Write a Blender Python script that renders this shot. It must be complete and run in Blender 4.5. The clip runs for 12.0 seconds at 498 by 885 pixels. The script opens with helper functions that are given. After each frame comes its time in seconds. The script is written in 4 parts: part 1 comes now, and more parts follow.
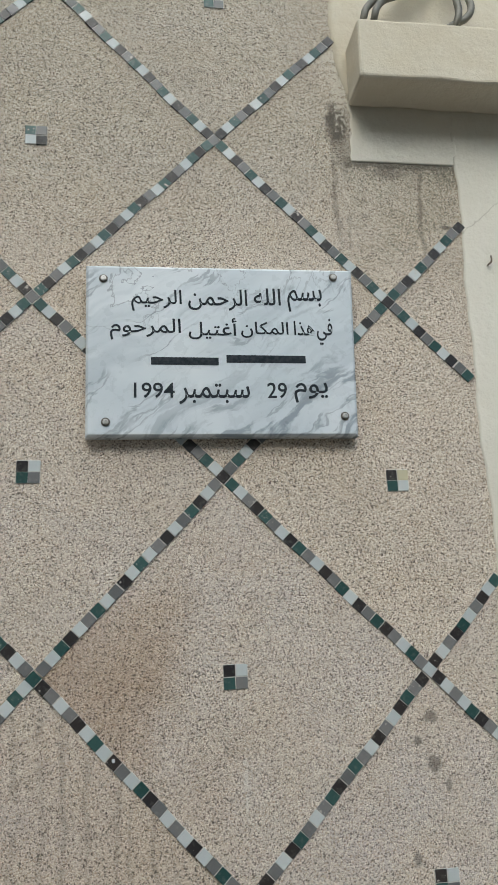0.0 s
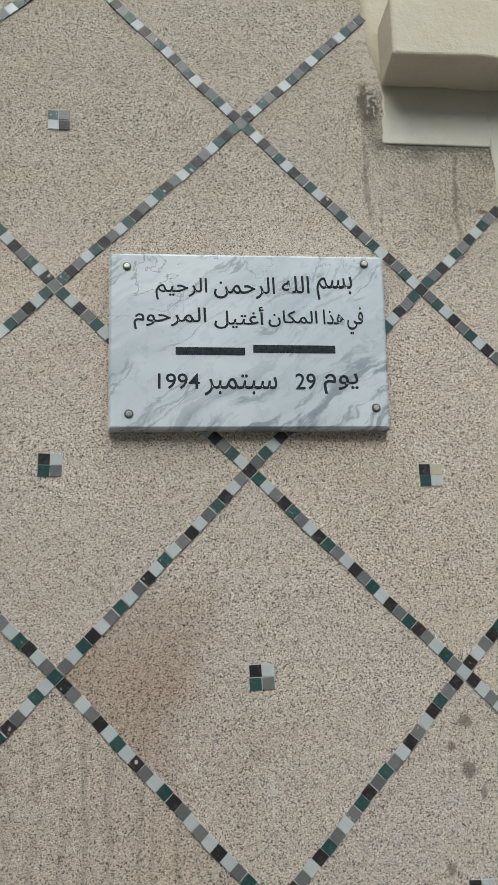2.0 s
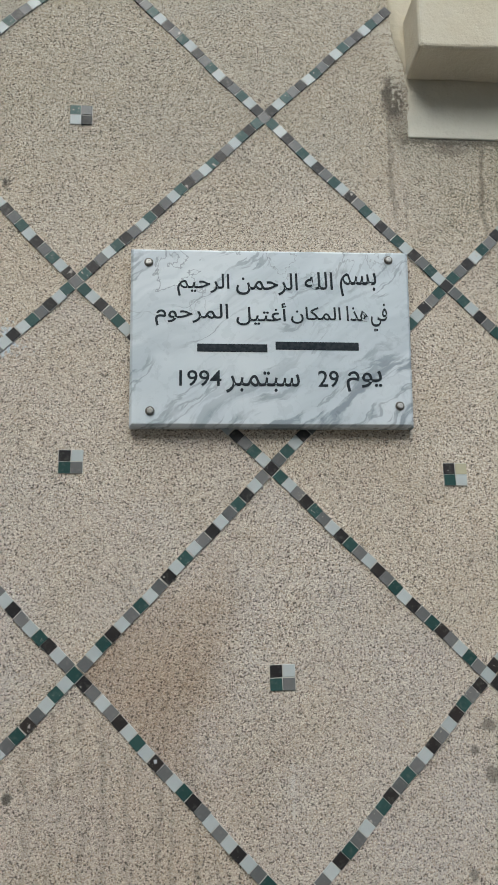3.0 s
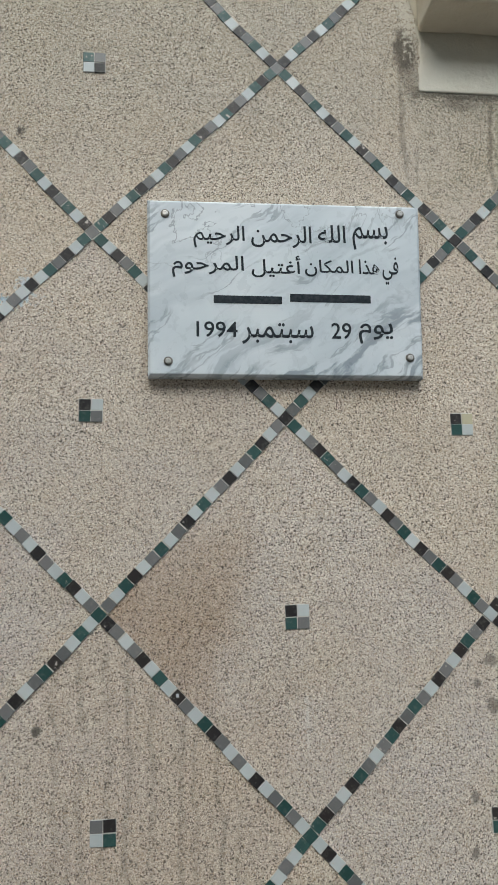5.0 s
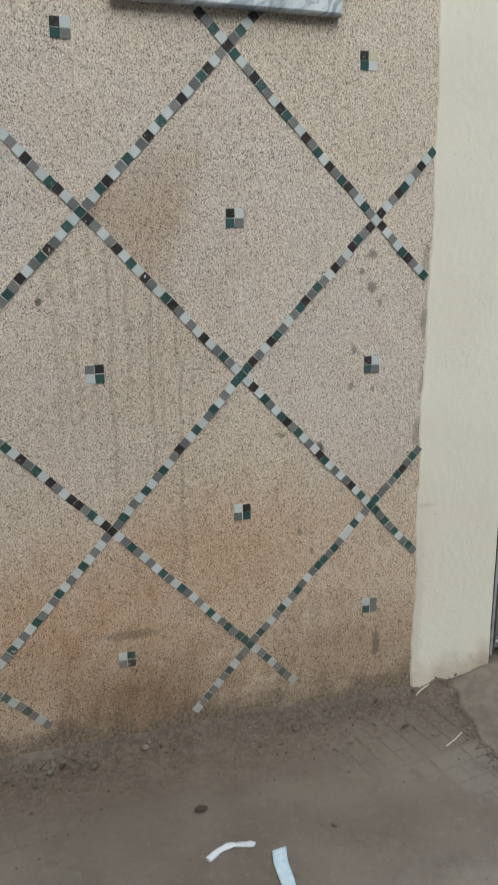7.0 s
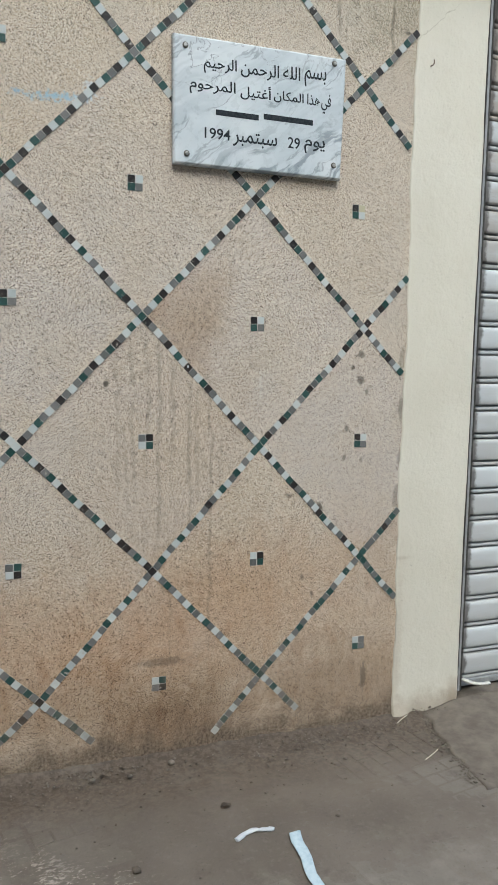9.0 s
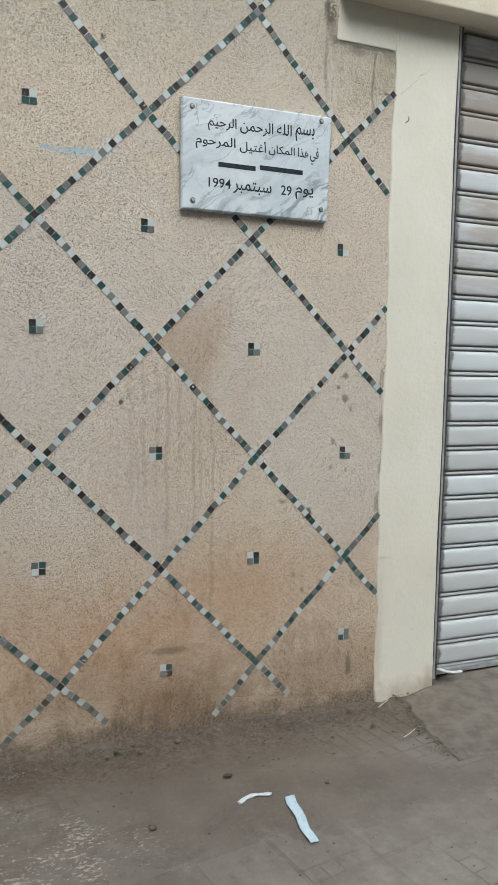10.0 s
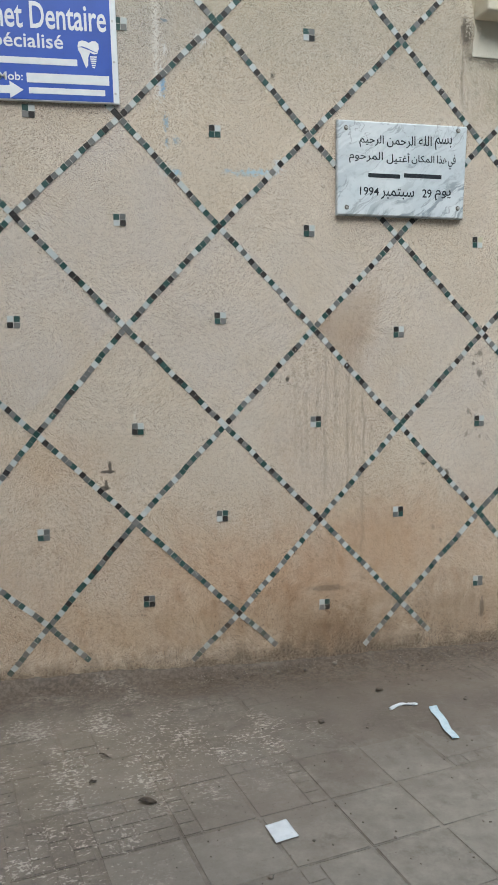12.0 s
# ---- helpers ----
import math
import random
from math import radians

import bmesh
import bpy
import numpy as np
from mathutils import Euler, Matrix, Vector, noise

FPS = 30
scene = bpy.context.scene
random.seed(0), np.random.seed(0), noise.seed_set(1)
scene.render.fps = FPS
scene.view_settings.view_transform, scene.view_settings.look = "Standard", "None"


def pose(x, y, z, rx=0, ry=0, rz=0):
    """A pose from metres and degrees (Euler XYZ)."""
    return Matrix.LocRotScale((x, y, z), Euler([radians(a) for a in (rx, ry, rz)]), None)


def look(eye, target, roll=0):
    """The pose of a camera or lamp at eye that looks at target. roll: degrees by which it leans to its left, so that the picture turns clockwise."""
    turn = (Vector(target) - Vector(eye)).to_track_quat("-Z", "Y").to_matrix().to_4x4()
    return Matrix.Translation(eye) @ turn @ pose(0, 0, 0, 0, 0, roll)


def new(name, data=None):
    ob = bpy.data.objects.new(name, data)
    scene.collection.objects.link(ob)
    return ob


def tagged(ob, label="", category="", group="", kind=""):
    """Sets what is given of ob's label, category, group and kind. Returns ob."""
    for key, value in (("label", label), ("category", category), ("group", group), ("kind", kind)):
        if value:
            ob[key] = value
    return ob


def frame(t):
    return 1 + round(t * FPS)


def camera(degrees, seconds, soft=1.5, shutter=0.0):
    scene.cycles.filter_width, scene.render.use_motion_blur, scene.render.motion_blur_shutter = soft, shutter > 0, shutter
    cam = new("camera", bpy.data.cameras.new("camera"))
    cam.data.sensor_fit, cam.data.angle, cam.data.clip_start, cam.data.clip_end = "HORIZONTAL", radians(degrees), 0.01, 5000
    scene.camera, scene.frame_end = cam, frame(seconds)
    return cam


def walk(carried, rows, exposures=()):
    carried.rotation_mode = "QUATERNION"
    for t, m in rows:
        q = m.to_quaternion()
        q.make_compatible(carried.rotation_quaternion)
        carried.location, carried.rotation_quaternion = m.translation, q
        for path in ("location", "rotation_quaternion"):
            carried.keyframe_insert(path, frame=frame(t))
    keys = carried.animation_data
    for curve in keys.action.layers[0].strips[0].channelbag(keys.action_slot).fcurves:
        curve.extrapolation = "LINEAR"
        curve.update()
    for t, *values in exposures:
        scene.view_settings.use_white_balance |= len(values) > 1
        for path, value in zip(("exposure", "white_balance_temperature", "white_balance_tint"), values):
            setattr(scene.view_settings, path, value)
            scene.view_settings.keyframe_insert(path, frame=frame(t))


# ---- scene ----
cam = camera(35.7, 12.0, shutter=0.1)
PATH = [
    (0, (-0.178, -1.663, 1.642), (0.098, 0.264, 2.103), -2.1),
    (0.5, (-0.177, -1.66, 1.645), (0.034, 0.277, 2.099), -1.5),
    (1, (-0.167, -1.644, 1.643), (0.02, 0.295, 2.094), -1.4),
    (1.5, (-0.183, -1.629, 1.653), (0.033, 0.309, 2.096), -1.4),
    (2, (-0.169, -1.61, 1.652), (0.035, 0.329, 2.1), -1.5),
    (2.5, (-0.175, -1.594, 1.658), (0.015, 0.347, 2.101), -1.0),
    (2.7, (-0.175, -1.592, 1.656), (-0.005, 0.351, 2.1), -0.7),
    (4.5, (-0.182, -1.609, 1.663), (-0.042, 0.347, 2.054), -1.0),
    (5, (-0.264, -1.631, 1.635), (-0.044, 0.329, 1.964), -1.0),
    (5.5, (-0.432, -1.738, 1.622), (0.018, 0.203, 1.791), -1.5),
    (6, (-0.482, -1.875, 1.569), (0.017, 0.061, 1.583), -1.3),
    (6.5, (-0.546, -2.007, 1.517), (0.001, -0.09, 1.362), -0.6),
    (7, (-0.594, -2.079, 1.463), (-0.02, -0.227, 0.974), -0.4),
    (7.2, (-0.653, -2.118, 1.433), (-0.019, -0.32, 0.828), -0.9),
    (8.8, (-0.924, -2.488, 1.435), (-0.221, -0.641, 1.126), 1.6),
    (9, (-0.968, -2.536, 1.433), (-0.265, -0.677, 1.208), 1.0),
    (9.5, (-1.103, -2.687, 1.427), (-0.367, -0.836, 1.241), 1.3),
    (10, (-1.15, -2.826, 1.457), (-0.399, -0.982, 1.271), 1.1),
    (10.5, (-1.166, -3.001, 1.446), (-0.586, -1.092, 1.306), 0.7),
    (11, (-1.218, -3.123, 1.454), (-0.767, -1.181, 1.299), -0.3),
    (11.5, (-1.357, -3.225, 1.452), (-0.905, -1.285, 1.27), -0.9),
    (12, (-1.462, -3.32, 1.456), (-1.012, -1.386, 1.221), -0.2),
]
EXPOSURES = [(0, 0.70, 6130, 0), (5, 0.71, 6130, 0), (6.5, 0.74, 6130, 0), (7.2, 0.86, 6130, 0), (8.8, 0.98, 6100, 0), (12, 0.98, 6100, 0)]
walk(cam, [(t, look(eye, target, roll)) for t, eye, target, roll in PATH], EXPOSURES)

# ---- light: an overcast day, high soft sun in front of the wall ----
world = bpy.data.worlds.new("overcast_sky")
scene.world = world
world.use_nodes = True
wn = world.node_tree.nodes
sky = wn.new("ShaderNodeTexSky")
sky.sky_type = "NISHITA"
sky.sun_disc = False
sky.sun_elevation, sky.sun_rotation = radians(49), radians(194)
sky.air_density, sky.dust_density, sky.ozone_density = 1.0, 3.0, 1.0
world.node_tree.links.new(sky.outputs[0], wn["Background"].inputs[0])
wn["Background"].inputs[1].default_value = 0.15
sun = new("sun", bpy.data.lights.new("sun", "SUN"))
sun.data.energy, sun.data.angle, sun.data.color = 1.3, radians(70), (1.0, 0.985, 0.965)
sun.matrix_world = look((-1.2, -5.0, 6.0), (0, 0, 0))


# ---- materials ----
class Nodes:
    """A material's node tree, with short ways to add nodes."""

    def __init__(self, name):
        self.mat = bpy.data.materials.new(name)
        self.mat.use_nodes = True
        self.t = self.mat.node_tree
        self.bsdf = self.t.nodes["Principled BSDF"]
        geo = self.t.nodes.new("ShaderNodeNewGeometry")
        self.pos = geo.outputs["Position"]
        tc = self.t.nodes.new("ShaderNodeTexCoord")
        self.obj = tc.outputs["Object"]
        self.island = geo.outputs["Random Per Island"]
        self.rand = self.t.nodes.new("ShaderNodeObjectInfo").outputs["Random"]

    def put(self, socket, value):
        if hasattr(value, "node"):
            self.t.links.new(value, socket)
        else:
            socket.default_value = value

    def math(self, op, a, b=0.0, clamp=False):
        n = self.t.nodes.new("ShaderNodeMath")
        n.operation, n.use_clamp = op, clamp
        self.put(n.inputs[0], a)
        self.put(n.inputs[1], b)
        return n.outputs[0]

    def ramp(self, v, a, b, to0=0.0, to1=1.0):
        n = self.t.nodes.new("ShaderNodeMapRange")
        n.interpolation_type = "SMOOTHSTEP"
        self.put(n.inputs[0], v)
        for k, x in enumerate((a, b, to0, to1)):
            self.put(n.inputs[k + 1], x)
        return n.outputs[0]

    def mix(self, f, a, b, blend="MIX"):
        n = self.t.nodes.new("ShaderNodeMix")
        n.data_type, n.blend_type = "RGBA", blend
        self.put(n.inputs[0], f)
        for k, c in ((6, a), (7, b)):
            self.put(n.inputs[k], c if hasattr(c, "node") else (*c, 1.0))
        return n.outputs[2]

    def noise(self, scale, detail=3.0, rough=0.55, vec=None, distortion=0.0):
        n = self.t.nodes.new("ShaderNodeTexNoise")
        self.put(n.inputs["Vector"], vec or self.pos)
        n.inputs["Scale"].default_value, n.inputs["Detail"].default_value = scale, detail
        n.inputs["Roughness"].default_value, n.inputs["Distortion"].default_value = rough, distortion
        return n.outputs[0]

    def cells(self, scale, vec=None, feature="F1"):
        n = self.t.nodes.new("ShaderNodeTexVoronoi")
        n.feature = feature
        self.put(n.inputs["Vector"], vec or self.pos)
        n.inputs["Scale"].default_value = scale
        return n

    def mapped(self, scale=(1, 1, 1), turn=(0, 0, 0), shift=(0, 0, 0), vec=None):
        n = self.t.nodes.new("ShaderNodeMapping")
        self.put(n.inputs[0], vec or self.pos)
        n.inputs["Location"].default_value = shift
        n.inputs["Rotation"].default_value = [radians(a) for a in turn]
        n.inputs["Scale"].default_value = scale
        return n.outputs[0]

    def xyz(self, vec=None):
        n = self.t.nodes.new("ShaderNodeSeparateXYZ")
        self.put(n.inputs[0], vec or self.pos)
        return n.outputs

    def bump(self, height, distance=0.001, strength=1.0, under=None):
        n = self.t.nodes.new("ShaderNodeBump")
        n.inputs["Strength"].default_value, n.inputs["Distance"].default_value = strength, distance
        self.put(n.inputs["Height"], height)
        if under:
            self.put(n.inputs["Normal"], under)
        return n.outputs[0]

    def blob(self, u, v, cu, cv, ru, rv, wobble, soft=0.5, turn=0.0):
        """1 inside a stain round (cu, cv) with half-axes ru, rv, its rim worn by wobble."""
        c, s = math.cos(radians(turn)), math.sin(radians(turn))
        du, dv = self.math("SUBTRACT", u, cu), self.math("SUBTRACT", v, cv)
        a = self.math("ADD", self.math("MULTIPLY", du, c / ru), self.math("MULTIPLY", dv, s / ru))
        b = self.math("ADD", self.math("MULTIPLY", du, -s / rv), self.math("MULTIPLY", dv, c / rv))
        d = self.math("SQRT", self.math("ADD", self.math("MULTIPLY", a, a), self.math("MULTIPLY", b, b)))
        d = self.math("ADD", d, wobble)
        return self.ramp(d, 1.0 - soft, 1.0 + soft, 1.0, 0.0)

    def done(self, color, rough=0.8, normal=None, metal=0.0, spec=0.5):
        self.put(self.bsdf.inputs["Base Color"], color if hasattr(color, "node") else (*color, 1.0))
        self.put(self.bsdf.inputs["Roughness"], rough)
        self.put(self.bsdf.inputs["Metallic"], metal)
        self.put(self.bsdf.inputs["Specular IOR Level"], spec)
        if normal:
            self.put(self.bsdf.inputs["Normal"], normal)
        return self.mat


def stucco_material():
    n = Nodes("pebble_stucco")
    x, y, z = n.xyz()
    big, mid, fine = n.noise(1.3, 3), n.noise(6, 4, 0.6), n.noise(30, 3, 0.6)
    wob = n.math("MULTIPLY", n.math("SUBTRACT", n.noise(9, 5, 0.65), 0.5), 1.5)
    # the diamonds were filled with batches of slightly different sand
    tint = n.math("ADD", 0.35, n.math("MULTIPLY", n.math("SUBTRACT", big, 0.5), 1.3))
    for cx, cz, k in ((0.014, 1.54, 0.45), (0.433, 1.123, 0.7), (-0.816, 1.597, 0.8), (-1.236, 1.996, 0.8), (-1.215, 2.765, 0.5), (-0.833, 2.372, -0.4), (-0.417, 1.977, 0.25), (-1.673, 1.576, 0.8), (-0.38, 1.138, 0.25), (0.028, 0.704, -0.3), (0.398, 1.95, -0.2), (0.0, 2.38, -0.1), (-0.422, 2.79, -0.2)):
        d = n.math("ADD", n.math("DIVIDE", n.math("ABSOLUTE", n.math("SUBTRACT", x, cx)), 0.413), n.math("DIVIDE", n.math("ABSOLUTE", n.math("SUBTRACT", z, cz)), 0.424))
        tint = n.math("ADD", tint, n.ramp(d, 1.02, 0.97, 0.0, k))
    tint = n.math("ADD", tint, 0.0, True)
    base = n.mix(tint, (0.590, 0.500, 0.402), (0.572, 0.509, 0.466))
    base = n.mix(n.ramp(mid, 0.35, 0.7), base, n.mix(0.4, base, (0.57, 0.46, 0.33)))
    # grains: pale and dark stones of a few millimetres
    grain = n.cells(430)
    tone = n.t.nodes.new("ShaderNodeSeparateColor")
    n.put(tone.inputs[0], grain.outputs["Color"])
    g = tone.outputs[0]
    base = n.mix(n.ramp(g, 0.45, 0.9, 0.0, 0.75), base, (0.85, 0.775, 0.67))
    base = n.mix(n.ramp(tone.outputs[1], 0.78, 0.9, 0.0, 0.55), base, (0.40, 0.29, 0.19))
    base = n.mix(n.ramp(g, 0.15, 0.05, 0.0, 0.85), base, (0.10, 0.085, 0.075))
    pit = n.ramp(n.noise(250, 2, 0.55), 0.415, 0.335)
    base = n.mix(n.math("MULTIPLY", pit, 0.76), base, (0.10, 0.082, 0.068))
    stone = n.ramp(n.cells(150).outputs["Distance"], 0.24, 0.13)
    base = n.mix(n.math("MULTIPLY", stone, n.ramp(n.noise(40), 0.5, 0.62, 0.0, 0.65)), base, (0.84, 0.78, 0.69))
    speck = n.ramp(n.cells(125).outputs["Distance"], 0.27, 0.18)
    base = n.mix(n.math("MULTIPLY", speck, n.ramp(n.noise(70), 0.46, 0.55, 0.0, 0.9)), base, (0.08, 0.066, 0.056))
    # clumps of coarser and finer gravel
    clump = n.noise(85, 4, 0.75)
    base = n.mix(n.ramp(clump, 0.52, 0.66, 0.0, 0.55), base, n.mix(1.0, base, (0.66, 0.63, 0.60), "MULTIPLY"))
    base = n.mix(n.ramp(clump, 0.46, 0.33, 0.0, 0.4), base, (0.74, 0.665, 0.57))
    # greyer, darker tone higher up the wall
    film = n.ramp(n.math("ADD", z, n.math("MULTIPLY", wob, 0.22)), 2.35, 2.85, 0.0, 0.7)
    base = n.mix(film, base, n.mix(1.0, base, (0.76, 0.785, 0.77), "MULTIPLY"))
    # rusty earth stain rising unevenly from the pavement
    low = n.math("ADD", z, n.math("MULTIPLY", n.math("SUBTRACT", n.noise(2.2, 4, 0.6), 0.5), 1.1))
    base = n.mix(n.ramp(low, 1.05, 0.25, 0.0, 0.65), base, n.mix(1.0, base, (0.89, 0.785, 0.685), "MULTIPLY"))
    mott = n.math("MULTIPLY", n.ramp(n.noise(17, 5, 0.7, n.mapped((1, 1, 0.55))), 0.50, 0.68, 0.0, 0.5), n.ramp(low, 1.15, 0.5))
    base = n.mix(mott, base, n.mix(1.0, base, (0.74, 0.63, 0.54), "MULTIPLY"))
    pale = n.math("MULTIPLY", n.ramp(n.noise(26, 5, 0.7, n.mapped((1, 1, 0.7), (0, 0, 0), (4, 1, 7))), 0.55, 0.68, 0.0, 0.4), n.ramp(low, 1.0, 0.4))
    base = n.mix(pale, base, (0.66, 0.56, 0.46))
    # brown seep held between two mosaic lines
    side = n.math("SUBTRACT", n.math("ADD", 1.554, n.math("MULTIPLY", n.math("ADD", x, 0.393), 1.038)), z)
    foot = n.math("SUBTRACT", z, n.math("SUBTRACT", 1.554, n.math("MULTIPLY", n.math("ADD", x, 0.393), 1.047)))
    rim = n.math("ADD", n.math("ADD", x, n.math("MULTIPLY", wob, 0.09)), n.math("MULTIPLY", n.math("MAXIMUM", n.math("SUBTRACT", 1.73, z), 0.0), 0.33))
    seep = n.math("MULTIPLY", n.math("MULTIPLY", n.ramp(side, 0.0, 0.02), n.ramp(foot, -0.01, 0.03)), n.math("MULTIPLY", n.ramp(rim, 0.005, -0.12), n.ramp(n.math("ADD", z, n.math("MULTIPLY", wob, 0.12)), 1.80, 1.60)))
    base = n.mix(n.math("MULTIPLY", seep, n.ramp(mid, 0.2, 0.8, 0.55, 0.95)), base, n.mix(1.0, base, (0.75, 0.665, 0.59), "MULTIPLY"))
    for cx, cz, rx, rz, k, c, turn in (
        (-0.27, 1.08, 0.26, 0.40, 0.32, (0.84, 0.76, 0.69), 0),
        (-0.10, 0.55, 0.46, 0.20, 0.55, (0.86, 0.695, 0.57), 8),
        (-0.75, 0.45, 0.42, 0.18, 0.5, (0.87, 0.715, 0.60), -10),
        (-0.45, 0.22, 0.60, 0.13, 0.55, (0.64, 0.56, 0.47), 0),
        (0.40, 0.18, 0.28, 0.17, 0.60, (0.60, 0.54, 0.48), 0),
        (-1.55, 0.98, 0.20, 0.12, 0.40, (0.90, 0.72, 0.55), 0),
        (-1.40, 0.25, 0.50, 0.10, 0.35, (0.80, 0.68, 0.54), 0),
        (-0.27, 0.07, 0.24, 0.15, 0.85, (0.50, 0.43, 0.37), 0),
    ):
        base = n.mix(n.math("MULTIPLY", n.blob(x, z, cx, cz, rx, rz, wob, 0.75, turn), k), base, n.mix(1.0, base, c, "MULTIPLY"))
    # damp grime where the wall meets the pavement
    base = n.mix(n.ramp(n.math("ADD", z, n.math("MULTIPLY", wob, 0.17)), 0.15, 0.03, 0.0, 0.85), base, n.mix(n.ramp(n.noise(90, 4, 0.7), 0.35, 0.65), (0.085, 0.064, 0.047), (0.26, 0.205, 0.155)))
    # streaks that ran down
    run = n.math("MULTIPLY", n.math("SUBTRACT", n.noise(6, 5, 0.6), 0.5), 0.07)
    xs = n.math("ADD", x, run)
    for sx, z1, z0, w, k in (
        (-0.475, 1.47, 0.95, 0.0065, 0.30), (-0.425, 1.49, 0.90, 0.0070, 0.36), (-0.452, 1.20, 0.85, 0.0045, 0.34), (-0.375, 1.50, 1.00, 0.0060, 0.30), (-0.335, 1.47, 0.72, 0.0065, 0.42),
        (-0.285, 1.42, 0.95, 0.0060, 0.30), (-0.226, 1.37, 0.75, 0.0060, 0.40), (-0.198, 1.32, 0.90, 0.0050, 0.34), (-0.15, 1.34, 0.35, 0.0050, 0.46), (-0.115, 1.24, 0.95, 0.0050, 0.26), (-0.29, 0.66, 0.2, 0.0045, 0.3),
        (0.300, 2.80, 2.46, 0.0045, 0.75), (0.325, 2.6, 2.46, 0.004, 0.55), (0.515, 2.76, 2.42, 0.0055, 0.85), (0.44, 2.75, 2.66, 0.006, 0.7),
    ):
        side = n.ramp(n.math("ABSOLUTE", n.math("SUBTRACT", xs, sx)), w * 1.6, w * 0.4)
        up = n.math("MULTIPLY", n.ramp(z, z1 + 0.03, z1 - 0.05), n.ramp(z, z0 - 0.1, z0 + 0.2))
        f = n.math("MULTIPLY", n.math("MULTIPLY", side, up), n.ramp(fine, 0.3, 0.6, 0.15 * k, 0.72 * k))
        base = n.mix(f, base, (0.16, 0.13, 0.10))
    # algae-grey patch below the painted band, black-speckled along its top
    moss = n.math("MULTIPLY", n.math("MULTIPLY", n.ramp(n.math("ADD", x, n.math("MULTIPLY", wob, 0.03)), 0.30, 0.36), n.ramp(z, 2.78, 2.77)), n.ramp(n.math("ADD", z, n.math("MULTIPLY", wob, 0.12)), 2.28, 2.55))
    base = n.mix(n.math("MULTIPLY", moss, 0.14), base, n.mix(1.0, base, (0.80, 0.83, 0.74), "MULTIPLY"))
    fleck = n.math("ADD", n.noise(150, 3, 0.6), n.math("MULTIPLY", n.math("SUBTRACT", mid, 0.5), 0.5))
    rimz = n.ramp(n.math("ADD", z, n.math("MULTIPLY", wob, 0.025)), 2.68, 2.768, 0.0, 0.13)
    base = n.mix(n.math("MULTIPLY", n.ramp(n.math("ADD", fleck, rimz), 0.56, 0.64, 0.0, 0.6), moss), base, (0.13, 0.125, 0.092))
    # grey wet patch by the ledge's corner, blackened edge of the notch, dark splashes
    rub = n.math("MULTIPLY", n.math("SUBTRACT", n.noise(45, 4, 0.7), 0.5), 2.2)
    for cx, cz, rx, rz, k in (
        (0.312, 2.865, 0.028, 0.055, 0.85), (0.325, 2.79, 0.022, 0.06, 0.35), (0.47, 2.754, 0.14, 0.009, 0.55), (0.44, 2.735, 0.05, 0.018, 0.4),
        (0.425, 1.441, 0.014, 0.013, 0.6), (0.427, 1.349, 0.016, 0.017, 0.6), (0.394, 1.395, 0.010, 0.008, 0.6), (0.455, 1.306, 0.007, 0.012, 0.55),
        (-0.514, 1.333, 0.009, 0.010, 0.9), (0.262, 0.876, 0.020, 0.020, 0.9), (0.602, 1.244, 0.010, 0.04, 0.5), (0.605, 1.053, 0.008, 0.03, 0.45), (0.60, 1.42, 0.012, 0.05, 0.4),
        (0.376, 1.169, 0.009, 0.012, 0.6), (0.37, 1.06, 0.007, 0.012, 0.6), (0.598, 0.90, 0.016, 0.045, 0.4), (0.44, 1.05, 0.008, 0.008, 0.5), (0.15, 0.93, 0.012, 0.008, 0.4), (0.578, 2.588, 0.016, 0.006, 0.7),
        (-1.31, 0.945, 0.030, 0.006, 0.95), (-1.30, 0.965, 0.007, 0.024, 0.95), (-1.33, 0.872, 0.024, 0.010, 0.85), (-1.318, 0.885, 0.008, 0.018, 0.85), (-0.32, 0.36, 0.08, 0.015, 0.45), (0.48, 0.20, 0.012, 0.05, 0.6), (0.21, 0.62, 0.008, 0.014, 0.5), (0.25, 0.55, 0.006, 0.012, 0.5),
    ):
        base = n.mix(n.math("MULTIPLY", n.blob(x, z, cx, cz, rx, rz, rub, 0.35), k), base, (0.115, 0.10, 0.085))
    # pale cement smears and scraped blue and white paint
    scrape = n.math("MULTIPLY", n.math("SUBTRACT", n.noise(85, 6, 0.8), 0.435), 7.0)
